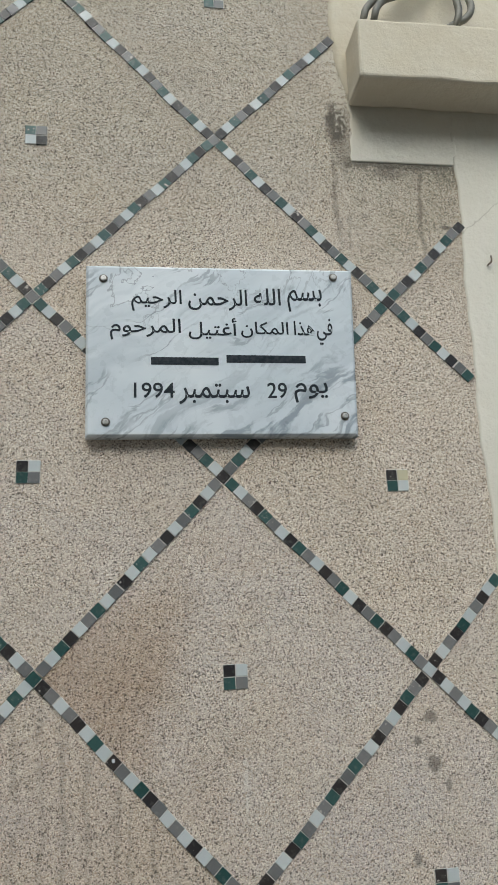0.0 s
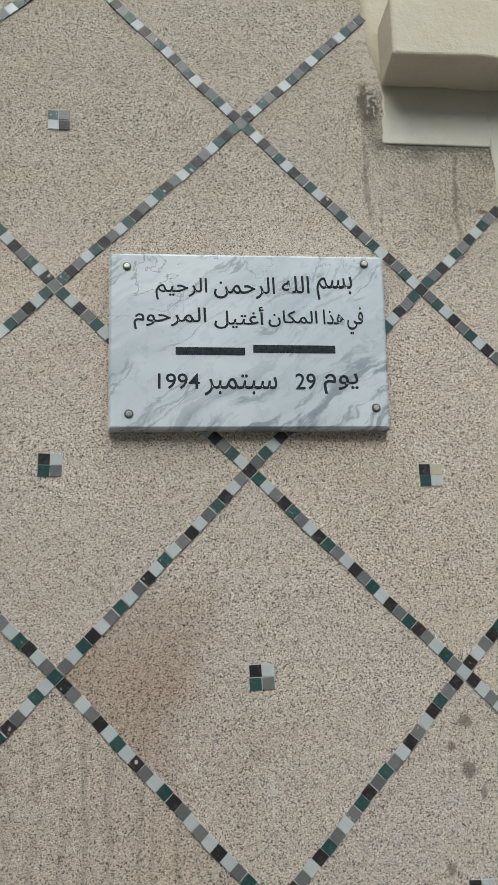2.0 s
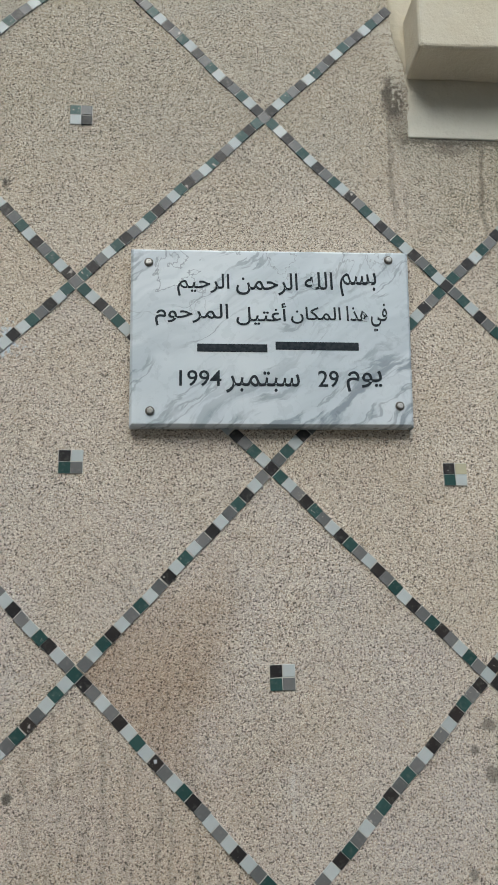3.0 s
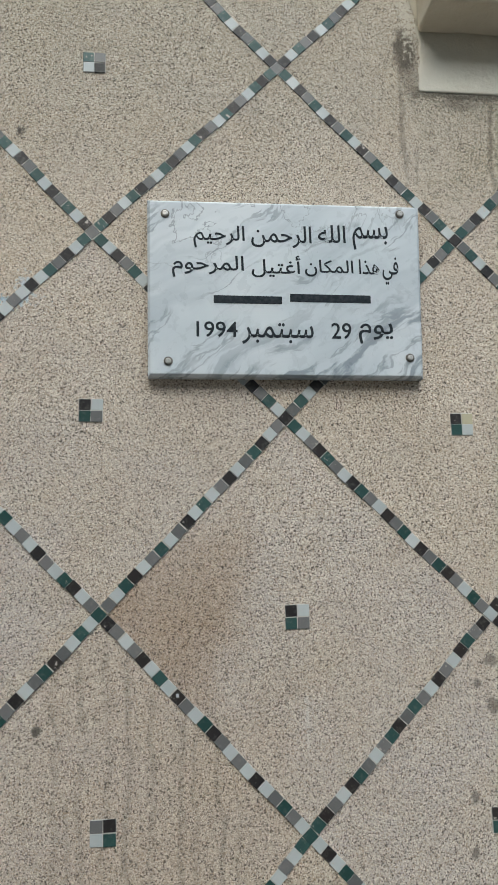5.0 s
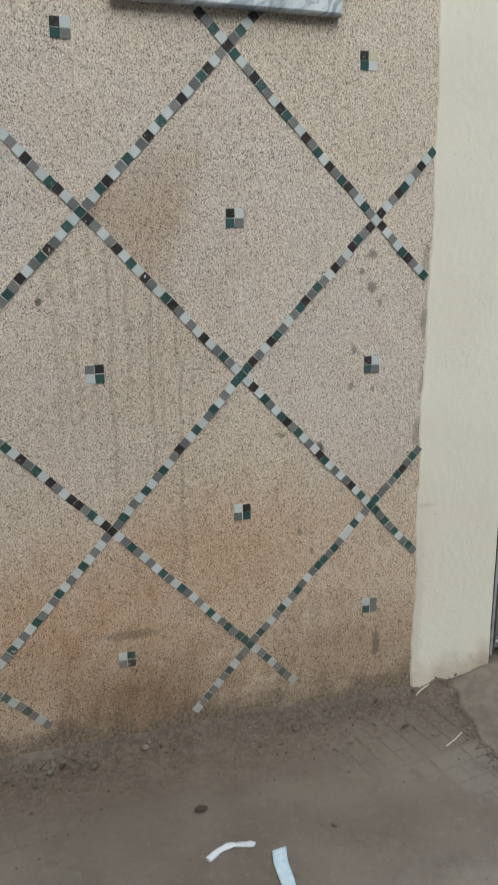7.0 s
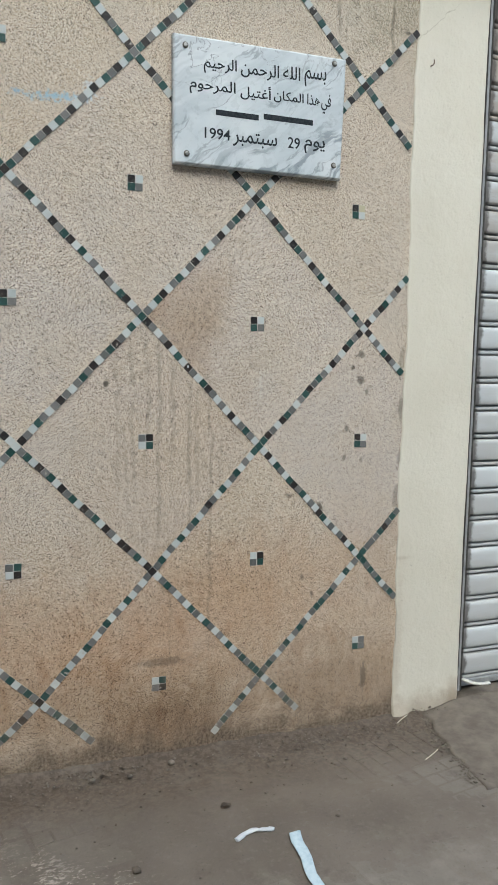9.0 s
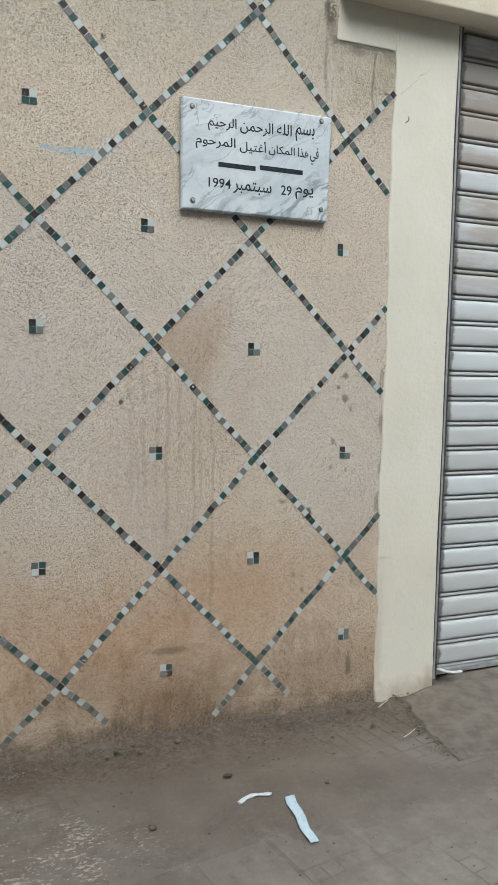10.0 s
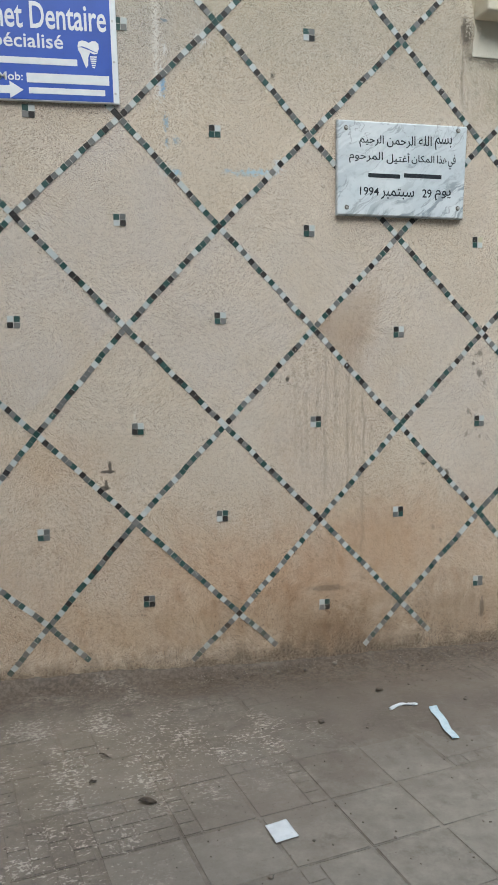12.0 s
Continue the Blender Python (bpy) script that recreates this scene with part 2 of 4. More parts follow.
    for cx, cz, rx, rz, k, c, turn in (
        (0.322, 2.97, 0.016, 0.08, 0.85, (0.60, 0.56, 0.48), 5), (0.30, 3.06, 0.03, 0.012, 0.8, (0.60, 0.56, 0.48), 30),
        (0.03, 1.33, 0.004, 0.05, 0.6, (0.75, 0.70, 0.64), 0),
        (-0.66, 2.212, 0.07, 0.010, 0.95, (0.36, 0.52, 0.62), 4), (-0.575, 2.215, 0.03, 0.010, 0.95, (0.62, 0.68, 0.72), 30), (-0.561, 2.25, 0.012, 0.020, 0.95, (0.60, 0.66, 0.70), 0),
        (-0.78, 2.215, 0.012, 0.006, 0.9, (0.28, 0.44, 0.58), 0), (-1.03, 2.20, 0.035, 0.016, 0.95, (0.62, 0.68, 0.72), -35), (-0.996, 2.196, 0.016, 0.010, 0.9, (0.30, 0.48, 0.62), 0),
        (-1.062, 2.546, 0.010, 0.045, 0.95, (0.64, 0.68, 0.72), 0), (-1.048, 2.545, 0.008, 0.03, 0.95, (0.26, 0.42, 0.60), 0), (-1.074, 2.72, 0.011, 0.17, 0.55, (0.76, 0.74, 0.70), 0), (-0.894, 2.734, 0.022, 0.018, 0.9, (0.66, 0.68, 0.68), 30),
        (-1.038, 2.392, 0.008, 0.022, 0.75, (0.26, 0.42, 0.54), 0), (-0.997, 2.324, 0.010, 0.010, 0.7, (0.26, 0.42, 0.54), 0), (-1.033, 2.316, 0.006, 0.016, 0.7, (0.26, 0.42, 0.54), 0), (-1.04, 2.795, 0.010, 0.008, 0.8, (0.16, 0.22, 0.28), 0), (-1.038, 2.685, 0.008, 0.018, 0.7, (0.70, 0.70, 0.70), 0),
        (-0.582, 2.61, 0.007, 0.010, 0.9, (0.08, 0.07, 0.06), 0), (-0.737, 2.712, 0.010, 0.010, 0.8, (0.68, 0.67, 0.64), 0), (-0.597, 2.56, 0.014, 0.010, 0.8, (0.70, 0.68, 0.64), -40), (-0.865, 2.026, 0.016, 0.010, 0.7, (0.52, 0.48, 0.44), -45), (-1.19, 1.16, 0.005, 0.04, 0.5, (0.74, 0.71, 0.66), 0),
    ):
        base = n.mix(n.math("MULTIPLY", n.blob(x, z, cx, cz, rx * 1.7, rz * 1.7, scrape, 0.25, turn), k), base, c)
    h = n.math("SUBTRACT", n.math("MULTIPLY", n.ramp(grain.outputs["Distance"], 0.7, 0.0), 0.8), n.math("MULTIPLY", pit, 0.7))
    return n.done(base, 0.92, n.bump(h, 0.0018, 0.9), spec=0.2)


def cream_material():
    n = Nodes("cream_wall_paint")
    x, y, z = n.xyz()
    base = n.mix(n.ramp(n.noise(2.5, 4), 0.3, 0.7), (0.615, 0.582, 0.498), (0.655, 0.625, 0.545))
    base = n.mix(n.ramp(n.noise(14, 5, 0.65), 0.56, 0.75, 0.0, 0.25), base, (0.55, 0.50, 0.40))
    base = n.mix(n.ramp(n.noise(60, 3), 0.70, 0.78, 0.0, 0.6), base, (0.32, 0.29, 0.24))
    rub = n.math("MULTIPLY", n.math("SUBTRACT", n.noise(24, 5, 0.7), 0.5), 2.0)
    for cx, cz, rx, rz, k in ((0.76, 0.03, 0.22, 0.05, 0.6), (0.62, 0.25, 0.02, 0.3, 0.35), (0.635, 0.66, 0.03, 0.006, 0.3), (0.90, 0.06, 0.04, 0.06, 0.7)):
        base = n.mix(n.math("MULTIPLY", n.blob(x, z, cx, cz, rx, rz, rub, 0.9), k), base, (0.37, 0.30, 0.225))
    # warm shade under and on the ledge, with some dust, put into the paint colour
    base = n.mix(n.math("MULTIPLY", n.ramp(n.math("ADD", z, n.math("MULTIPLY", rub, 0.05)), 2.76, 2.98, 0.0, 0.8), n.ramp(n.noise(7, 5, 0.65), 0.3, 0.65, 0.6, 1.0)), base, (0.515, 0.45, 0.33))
    # hair crack that climbs from the mosaic line
    line = n.math("SUBTRACT", n.math("SUBTRACT", z, 2.575), n.math("MULTIPLY", n.math("SUBTRACT", x, 0.615), 0.85))
    line = n.math("ADD", line, n.math("MULTIPLY", n.math("SUBTRACT", n.noise(28, 3), 0.5), 0.05))
    crack = n.math("MULTIPLY", n.ramp(n.math("ABSOLUTE", line), 0.0022, 0.0008), n.ramp(x, 0.80, 0.74))
    base = n.mix(n.math("MULTIPLY", crack, 0.55), base, (0.30, 0.26, 0.20))
    h = n.math("ADD", n.math("MULTIPLY", n.noise(120, 4, 0.65), 0.6), n.math("ADD", n.noise(45, 4, 0.6), n.math("MULTIPLY", n.noise(9, 3), 1.5)))
    return n.done(base, 0.75, n.bump(h, 0.005, 0.5), spec=0.3)


def glaze_material(name, color, other, chip=(0.52, 0.47, 0.42)):
    n = Nodes(name)
    base = n.mix(n.rand, color, other)
    base = n.mix(n.ramp(n.noise(90, 3), 0.5, 0.8, 0.0, 0.14), base, (0.40, 0.37, 0.33))
    worn = n.math("ADD", n.noise(75, 4, 0.7), n.ramp(n.rand, 0.86, 0.98, 0.0, 0.10))
    base = n.mix(n.ramp(worn, 0.68, 0.72, 0.0, 0.8), base, chip)
    x, y, z = n.xyz()
    splash = n.math("ADD", z, n.math("MULTIPLY", n.math("SUBTRACT", n.noise(12, 5, 0.7), 0.5), 0.9))
    base = n.mix(n.ramp(splash, 0.45, 0.0, 0.0, 0.42), base, (0.22, 0.175, 0.13))
    rough = n.ramp(n.noise(40, 3), 0.3, 0.7, 0.3, 0.55)
    return n.done(base, rough, n.bump(n.noise(60, 2), 0.0005, 0.4), spec=0.35)


def plain_material(name, a, b, scale=30.0, rough=0.6, metal=0.0, bump=0.0006, spec=0.5):
    n = Nodes(name)
    base = n.mix(n.ramp(n.noise(scale, 4, 0.6), 0.3, 0.7), a, b)
    base = n.mix(n.ramp(n.noise(scale * 5, 3), 0.62, 0.8, 0.0, 0.4), base, n.mix(1.0, base, (0.6, 0.58, 0.55), "MULTIPLY"))
    return n.done(base, rough, n.bump(n.noise(scale * 4, 3), bump, 0.6), metal, spec)


def marble_material():
    n = Nodes("veined_white_marble")
    x, y, z = n.xyz()
    drift = n.math("MULTIPLY", n.math("SUBTRACT", n.noise(4.5, 3, 0.5), 0.5), 0.16)
    crinkle = n.math("MULTIPLY", n.math("SUBTRACT", n.noise(26, 4, 0.6), 0.5), 0.022)
    along = n.math("ADD", n.math("MULTIPLY", x, 0.82), n.math("MULTIPLY", z, 0.57))
    across = n.math("ADD", n.math("SUBTRACT", n.math("MULTIPLY", z, 0.82), n.math("MULTIPLY", x, 0.57)), n.math("ADD", drift, crinkle))

    def layer(su, sv, shift, detail=4.0, rough=0.55):
        c = n.t.nodes.new("ShaderNodeCombineXYZ")
        n.put(c.inputs[0], n.math("MULTIPLY", along, su))
        n.put(c.inputs[1], shift)
        n.put(c.inputs[2], n.math("MULTIPLY", across, sv))
        return n.noise(1.0, detail, rough, c.outputs[0])

    base = n.mix(n.ramp(n.noise(3.2, 4, 0.55), 0.32, 0.68), (0.525, 0.572, 0.606), (0.645, 0.675, 0.697))
    base = n.mix(n.ramp(layer(1.6, 13.0, 3.0), 0.46, 0.66, 0.0, 0.62), base, (0.40, 0.45, 0.49))
    base = n.mix(n.ramp(layer(2.4, 34.0, 9.0), 0.55, 0.70, 0.0, 0.45), base, (0.36, 0.40, 0.44))
    # darker broken veins gather in the lower right
    low = n.ramp(n.math("SUBTRACT", z, n.math("MULTIPLY", x, 0.42)), 2.24, 2.03, 0.06, 1.0)
    base = n.mix(n.math("MULTIPLY", n.ramp(layer(3.2, 15.0, 21.0, 5.0, 0.6), 0.52, 0.575, 0.0, 0.85), low), base, (0.22, 0.255, 0.29))
    vein = n.math("ABSOLUTE", n.math("SUBTRACT", layer(2.2, 12.0, 33.0, 5.0, 0.6), 0.5))
    base = n.mix(n.math("MULTIPLY", n.ramp(vein, 0.022, 0.004, 0.0, 0.7), n.ramp(n.noise(9, 3), 0.42, 0.6)), base, (0.27, 0.30, 0.33))
    # hair cracks, mostly near the upper corner
    thin = n.math("ABSOLUTE", n.math("SUBTRACT", n.noise(6.0, 5, 0.62, n.mapped((1.2, 1, 1.0), (0, 0, 0), (2, 0, 4)), 0.6), 0.5))
    high = n.ramp(n.math("SUBTRACT", z, n.math("MULTIPLY", x, 0.25)), 2.30, 2.42, 0.10, 0.75)
    base = n.mix(n.math("MULTIPLY", n.ramp(thin, 0.009, 0.002), high), base, (0.25, 0.27, 0.29))
    return n.done(base, n.ramp(n.noise(30), 0.3, 0.7, 0.24, 0.42), spec=0.45)


def paving_material(name, film):
    n = Nodes(name)
    x, y, z = n.xyz()
    base = n.mix(n.ramp(n.noise(3.0, 5, 0.6), 0.3, 0.7), (0.116, 0.096, 0.078), (0.172, 0.146, 0.122))
    if not film:
        base = n.mix(n.math("MULTIPLY", n.rand, 0.5), base, (0.195, 0.177, 0.153))
    base = n.mix(n.ramp(n.noise(38, 5, 0.7), 0.5, 0.72, 0.0, 0.4), base, (0.20, 0.18, 0.16))
    base = n.mix(n.ramp(n.noise(110, 3, 0.6), 0.60, 0.72, 0.0, 0.5), base, (0.07, 0.062, 0.054))
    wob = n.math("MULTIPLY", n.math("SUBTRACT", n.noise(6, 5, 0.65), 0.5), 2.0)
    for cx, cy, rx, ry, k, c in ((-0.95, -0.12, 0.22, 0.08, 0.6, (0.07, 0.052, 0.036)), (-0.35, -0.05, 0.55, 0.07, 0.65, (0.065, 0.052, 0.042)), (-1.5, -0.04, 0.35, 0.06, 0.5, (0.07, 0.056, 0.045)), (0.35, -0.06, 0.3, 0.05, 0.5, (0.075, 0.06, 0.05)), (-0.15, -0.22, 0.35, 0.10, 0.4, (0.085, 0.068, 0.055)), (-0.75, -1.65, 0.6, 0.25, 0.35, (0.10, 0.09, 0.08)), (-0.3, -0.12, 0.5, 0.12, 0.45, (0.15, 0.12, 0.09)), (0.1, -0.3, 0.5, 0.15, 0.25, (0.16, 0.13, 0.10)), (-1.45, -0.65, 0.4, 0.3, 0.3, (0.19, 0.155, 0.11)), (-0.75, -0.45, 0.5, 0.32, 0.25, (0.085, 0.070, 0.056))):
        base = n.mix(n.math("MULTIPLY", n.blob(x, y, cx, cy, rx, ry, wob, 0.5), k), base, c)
    dust = n.blob(x, y, 0.15, -1.50, 1.1, 0.60, wob, 0.5)
    base = n.mix(n.math("MULTIPLY", dust, n.ramp(n.noise(20, 5, 0.7), 0.3, 0.65, 0.4, 0.85)), base, (0.255, 0.231, 0.197))
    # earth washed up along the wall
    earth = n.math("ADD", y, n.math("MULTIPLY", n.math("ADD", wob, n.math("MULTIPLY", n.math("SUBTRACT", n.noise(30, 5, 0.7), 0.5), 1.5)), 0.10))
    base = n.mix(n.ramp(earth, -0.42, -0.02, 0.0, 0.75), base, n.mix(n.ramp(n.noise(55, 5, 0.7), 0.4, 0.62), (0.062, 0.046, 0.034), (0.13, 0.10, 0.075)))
    # spilt whitewash, flaked by feet
    zone = n.math("MAXIMUM", n.blob(x, y, -1.40, -0.62, 0.50, 0.40, wob, 0.6), n.math("MAXIMUM", n.blob(x, y, -0.92, -0.62, 0.32, 0.20, wob, 0.6), n.blob(x, y, -1.55, -1.15, 0.28, 0.30, wob, 0.6)))
    flake = n.ramp(n.math("ADD", n.noise(74, 6, 0.75, n.mapped((0.7, 1.0, 1.0))), n.math("MULTIPLY", n.noise(7, 3), 0.40)), 0.755, 0.80)
    base = n.mix(n.math("MULTIPLY", n.math("MULTIPLY", zone, flake), 0.55), base, (0.58, 0.52, 0.45))
    base = n.mix(n.math("MULTIPLY", zone, n.ramp(n.noise(16, 5, 0.7), 0.35, 0.7, 0.0, 0.28)), base, (0.27, 0.235, 0.19))
    base = n.mix(n.math("MULTIPLY", n.ramp(n.noise(60, 5, 0.7), 0.68, 0.73), 0.4), base, (0.40, 0.36, 0.32))
    base = n.mix(n.ramp(n.noise(9, 6, 0.7), 0.54, 0.70, 0.0, 0.45), base, (0.090, 0.072, 0.058))
    base = n.mix(n.ramp(n.noise(4, 6, 0.7, n.mapped((1, 1, 1), (0, 0, 0), (5, 2, 0))), 0.52, 0.70, 0.0, 0.4), base, (0.172, 0.149, 0.122))
    h = n.math("ADD", n.noise(70, 5, 0.65), n.math("MULTIPLY", n.noise(16, 4), 1.3))
    return n.done(base, n.ramp(n.noise(12, 4), 0.35, 0.7, 0.6, 0.9), n.bump(h, 0.004, 0.55), spec=0.3)


def slat_material():
    n = Nodes("white_painted_steel_slat")
    x, y, z = n.xyz()
    base = n.mix(n.rand, (0.52, 0.545, 0.565), (0.46, 0.48, 0.495))
    dirt = n.noise(5, 5, 0.65, n.mapped((0.5, 1, 3)))
    high = n.ramp(z, 1.5, 2.3, 0.0, 1.0)
    base = n.mix(n.math("MULTIPLY", n.ramp(n.math("ADD", dirt, n.math("MULTIPLY", n.rand, 0.25)), 0.48, 0.72, 0.05, 0.8), n.ramp(high, 0.0, 1.0, 0.25, 1.0)), base, (0.33, 0.28, 0.24))
    # each slat darker along its joints and its groove, by height within the pitch
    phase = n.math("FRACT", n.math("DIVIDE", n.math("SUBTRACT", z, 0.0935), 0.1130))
    seam_phase = n.math("ADD", phase, n.math("MULTIPLY", n.math("SUBTRACT", n.noise(14, 4, 0.6, n.mapped((0.6, 1, 2))), 0.5), 0.07))
    seam = n.math("MAXIMUM", n.ramp(seam_phase, 0.05, 0.02), n.math("MULTIPLY", n.ramp(seam_phase, 0.15, 0.175), n.ramp(seam_phase, 0.23, 0.205)))
    seam = n.math("MAXIMUM", seam, n.ramp(seam_phase, 0.955, 0.985))
    base = n.mix(n.math("MULTIPLY", seam, 0.65), base, (0.12, 0.11, 0.105))
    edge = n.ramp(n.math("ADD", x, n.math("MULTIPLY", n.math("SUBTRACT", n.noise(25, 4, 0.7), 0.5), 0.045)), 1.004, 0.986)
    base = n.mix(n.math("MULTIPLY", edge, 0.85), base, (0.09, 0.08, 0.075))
    base = n.mix(n.ramp(n.noise(140, 3), 0.70, 0.76, 0.0, 0.6), base, (0.25, 0.22, 0.2))
    return n.done(base, n.ramp(dirt, 0.3, 0.7, 0.55, 0.75), n.bump(n.noise(20, 3), 0.001, 0.4), 0.0, 0.3)


STUCCO, CREAM, MARBLE = stucco_material(), cream_material(), marble_material()
GLAZE = {
    "W": glaze_material("glaze_white", (0.42, 0.455, 0.458), (0.51, 0.54, 0.535)),
    "B": glaze_material("glaze_black", (0.018, 0.017, 0.018), (0.032, 0.026, 0.024)),
    "G": glaze_material("glaze_grey", (0.115, 0.118, 0.118), (0.178, 0.174, 0.170)),
    "C": glaze_material("glaze_cream", (0.47, 0.43, 0.29), (0.50, 0.46, 0.32)),
    "D": glaze_material("glaze_green", (0.018, 0.055, 0.050), (0.038, 0.086, 0.079)),
}
GROUT = plain_material("pale_grout", (0.46, 0.44, 0.40), (0.58, 0.56, 0.52), 60, 0.9, spec=0.2)
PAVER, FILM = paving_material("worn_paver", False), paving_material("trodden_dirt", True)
CONCRETE = plain_material("rough_concrete", (0.122, 0.103, 0.085), (0.178, 0.153, 0.127), 14, 0.9, bump=0.004, spec=0.25)
# unseen ground, made pale and warm to bounce light up under the ledge
STREET = plain_material("bounce_street", (0.25, 0.222, 0.180), (0.33, 0.295, 0.240), 2, 0.9, bump=0.004, spec=0.2)
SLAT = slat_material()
ALU = plain_material("dull_aluminium", (0.26, 0.265, 0.27), (0.36, 0.365, 0.37), 20, 0.55, 0.3)
DARK_STRIP = plain_material("black_rail_strip", (0.03, 0.028, 0.026), (0.06, 0.055, 0.05), 40, 0.8)
STEEL = plain_material("screw_steel", (0.42, 0.41, 0.39), (0.55, 0.54, 0.52), 200, 0.35, 0.9)
WASHER = plain_material("dark_washer", (0.10, 0.09, 0.08), (0.20, 0.18, 0.16), 200, 0.5, 0.6)
# warm tone for the unseen blocks, so that they bounce warm light
RENDER = plain_material("cream_render", (0.42, 0.380, 0.310), (0.50, 0.455, 0.375), 1.5, 0.9)
RUST = plain_material("rusty_steel", (0.16, 0.11, 0.08), (0.28, 0.24, 0.20), 150, 0.6, 0.5)
INK = plain_material("engraved_black_paint", (0.020, 0.025, 0.030), (0.042, 0.048, 0.055), 120, 0.9, spec=0.1)
BLUE = plain_material("blue_enamel", (0.030, 0.080, 0.37), (0.036, 0.092, 0.43), 6, 0.35, bump=0.0003)
WHITE = plain_material("white_sign_paint", (0.64, 0.66, 0.685), (0.70, 0.715, 0.73), 20, 0.4)
CONDUIT = plain_material("grey_plastic_conduit", (0.125, 0.118, 0.095), (0.17, 0.16, 0.13), 40, 0.55)
PAPER = plain_material("white_paper", (0.50, 0.52, 0.55), (0.60, 0.62, 0.64), 25, 0.85)
CLOTH = plain_material("pale_blue_fleece", (0.40, 0.51, 0.58), (0.52, 0.61, 0.66), 60, 0.9)
LEAF = plain_material("dead_leaf", (0.075, 0.058, 0.045), (0.12, 0.095, 0.072), 60, 0.8)
STRAW = plain_material("dry_stick", (0.46, 0.41, 0.33), (0.56, 0.51, 0.43), 60, 0.8)
PEBBLE = plain_material("dusty_pebble", (0.095, 0.078, 0.063), (0.19, 0.162, 0.135), 30, 0.9)
SOIL = plain_material("dark_crumbly_soil", (0.10, 0.080, 0.062), (0.165, 0.134, 0.105), 40, 0.95, bump=0.002, spec=0.15)
PLASTIC = plain_material("white_plastic", (0.50, 0.49, 0.45), (0.60, 0.59, 0.55), 40, 0.5)


# ---- builders ----
def part(name, bm, material, parent=None, label=""):
    """Links a bmesh, or a ready mesh, as one object."""
    if isinstance(bm, bpy.types.Mesh):
        me = bm
    else:
        me = bpy.data.meshes.new(name)
        bmesh.ops.recalc_face_normals(bm, faces=bm.faces)
        bm.to_mesh(me)
        bm.free()
    if not me.materials:
        me.materials.append(material)
    ob = new(name, me)
    ob.parent = parent
    if label:
        ob["label"] = label
    return ob


def empty(name, label, category, group="", kind="", at=(0, 0, 0)):
    ob = new(name)
    ob.empty_display_size = 0.05
    ob.location = at
    return tagged(ob, label, category, group, kind)


def box(x0, x1, y0, y1, z0, z1, bevel=0.0, segments=2, jitter=0.0, seed=1):
    bm = bmesh.new()
    bmesh.ops.create_cube(bm, size=1)
    for v in bm.verts:
        v.co = Vector(((x0 + x1) / 2 + v.co.x * (x1 - x0), (y0 + y1) / 2 + v.co.y * (y1 - y0), (z0 + z1) / 2 + v.co.z * (z1 - z0)))
    if bevel:
        bmesh.ops.bevel(bm, geom=list(bm.edges), offset=bevel, segments=segments, affect="EDGES", profile=0.5)
    if jitter:
        for v in bm.verts:
            v.co += jitter * noise.noise_vector(v.co * 40 + Vector((seed, 0, 0)))
    return bm


def join(*bms):
    out = bmesh.new()
    for b in bms:
        me = bpy.data.meshes.new("tmp")
        b.to_mesh(me)
        b.free()
        out.from_mesh(me)
        bpy.data.meshes.remove(me)
    return out


def grid_mesh(name, P, material, smooth=True):
    """A mesh from an (n, m, 3) array of points; the last axis is x, y, z."""
    n, m, _ = P.shape
    idx = np.arange(n * m).reshape(n, m)
    q = np.stack([idx[:-1, :-1], idx[:-1, 1:], idx[1:, 1:], idx[1:, :-1]], -1).reshape(-1, 4)
    me = bpy.data.meshes.new(name)
    me.vertices.add(n * m)
    me.vertices.foreach_set("co", P.reshape(-1).astype(np.float32))
    me.loops.add(q.size)
    me.loops.foreach_set("vertex_index", q.reshape(-1).astype(np.int32))
    me.polygons.add(len(q))
    me.polygons.foreach_set("loop_start", np.arange(0, q.size, 4, dtype=np.int32))
    me.update(calc_edges=True)
    me.polygons.foreach_set("use_smooth", np.full(len(q), smooth))
    me.materials.append(material)
    me.validate()
    return me


def smooth_noise(shape, seed, cells):
    """Value noise from -1 to 1 with about that many cells along each axis."""
    rng = np.random.default_rng(seed)
    n, m = shape
    a = rng.uniform(-1, 1, (cells[0] + 2, cells[1] + 2))
    u, v = np.linspace(0, cells[0], n), np.linspace(0, cells[1], m)
    i, j = u.astype(int), v.astype(int)
    fu, fv = (u - i)[:, None], (v - j)[None, :]
    fu, fv = fu * fu * (3 - 2 * fu), fv * fv * (3 - 2 * fv)
    g = lambda di, dj: a[np.ix_(i + di, j + dj)]
    return (g(0, 0) * (1 - fu) + g(1, 0) * fu) * (1 - fv) + (g(0, 1) * (1 - fu) + g(1, 1) * fu) * fv


def wall_sheet(name, xl, xr, z0, z1, nx, nz, depth, material, back=0.02):
    """A wall skin facing -y; xl, xr and depth are functions of z (and x). Its rim is turned back into the wall."""
    zs = np.linspace(z0, z1, nz)
    L, R = np.array([xl(z) for z in zs]), np.array([xr(z) for z in zs])
    f = np.linspace(0, 1, nx)
    X = L[:, None] * (1 - f) + R[:, None] * f
    Z = np.repeat(zs[:, None], nx, 1)
    Y = depth(X, Z)
    P = np.stack([X, Y, Z], -1)
    P = np.concatenate([P[:, :1], P, P[:, -1:]], 1)
    P = np.concatenate([P[:1], P, P[-1:]], 0)
    P[0, :, 1] = P[-1, :, 1] = back
    P[:, 0, 1] = P[:, -1, 1] = back
    return grid_mesh(name, P, material)


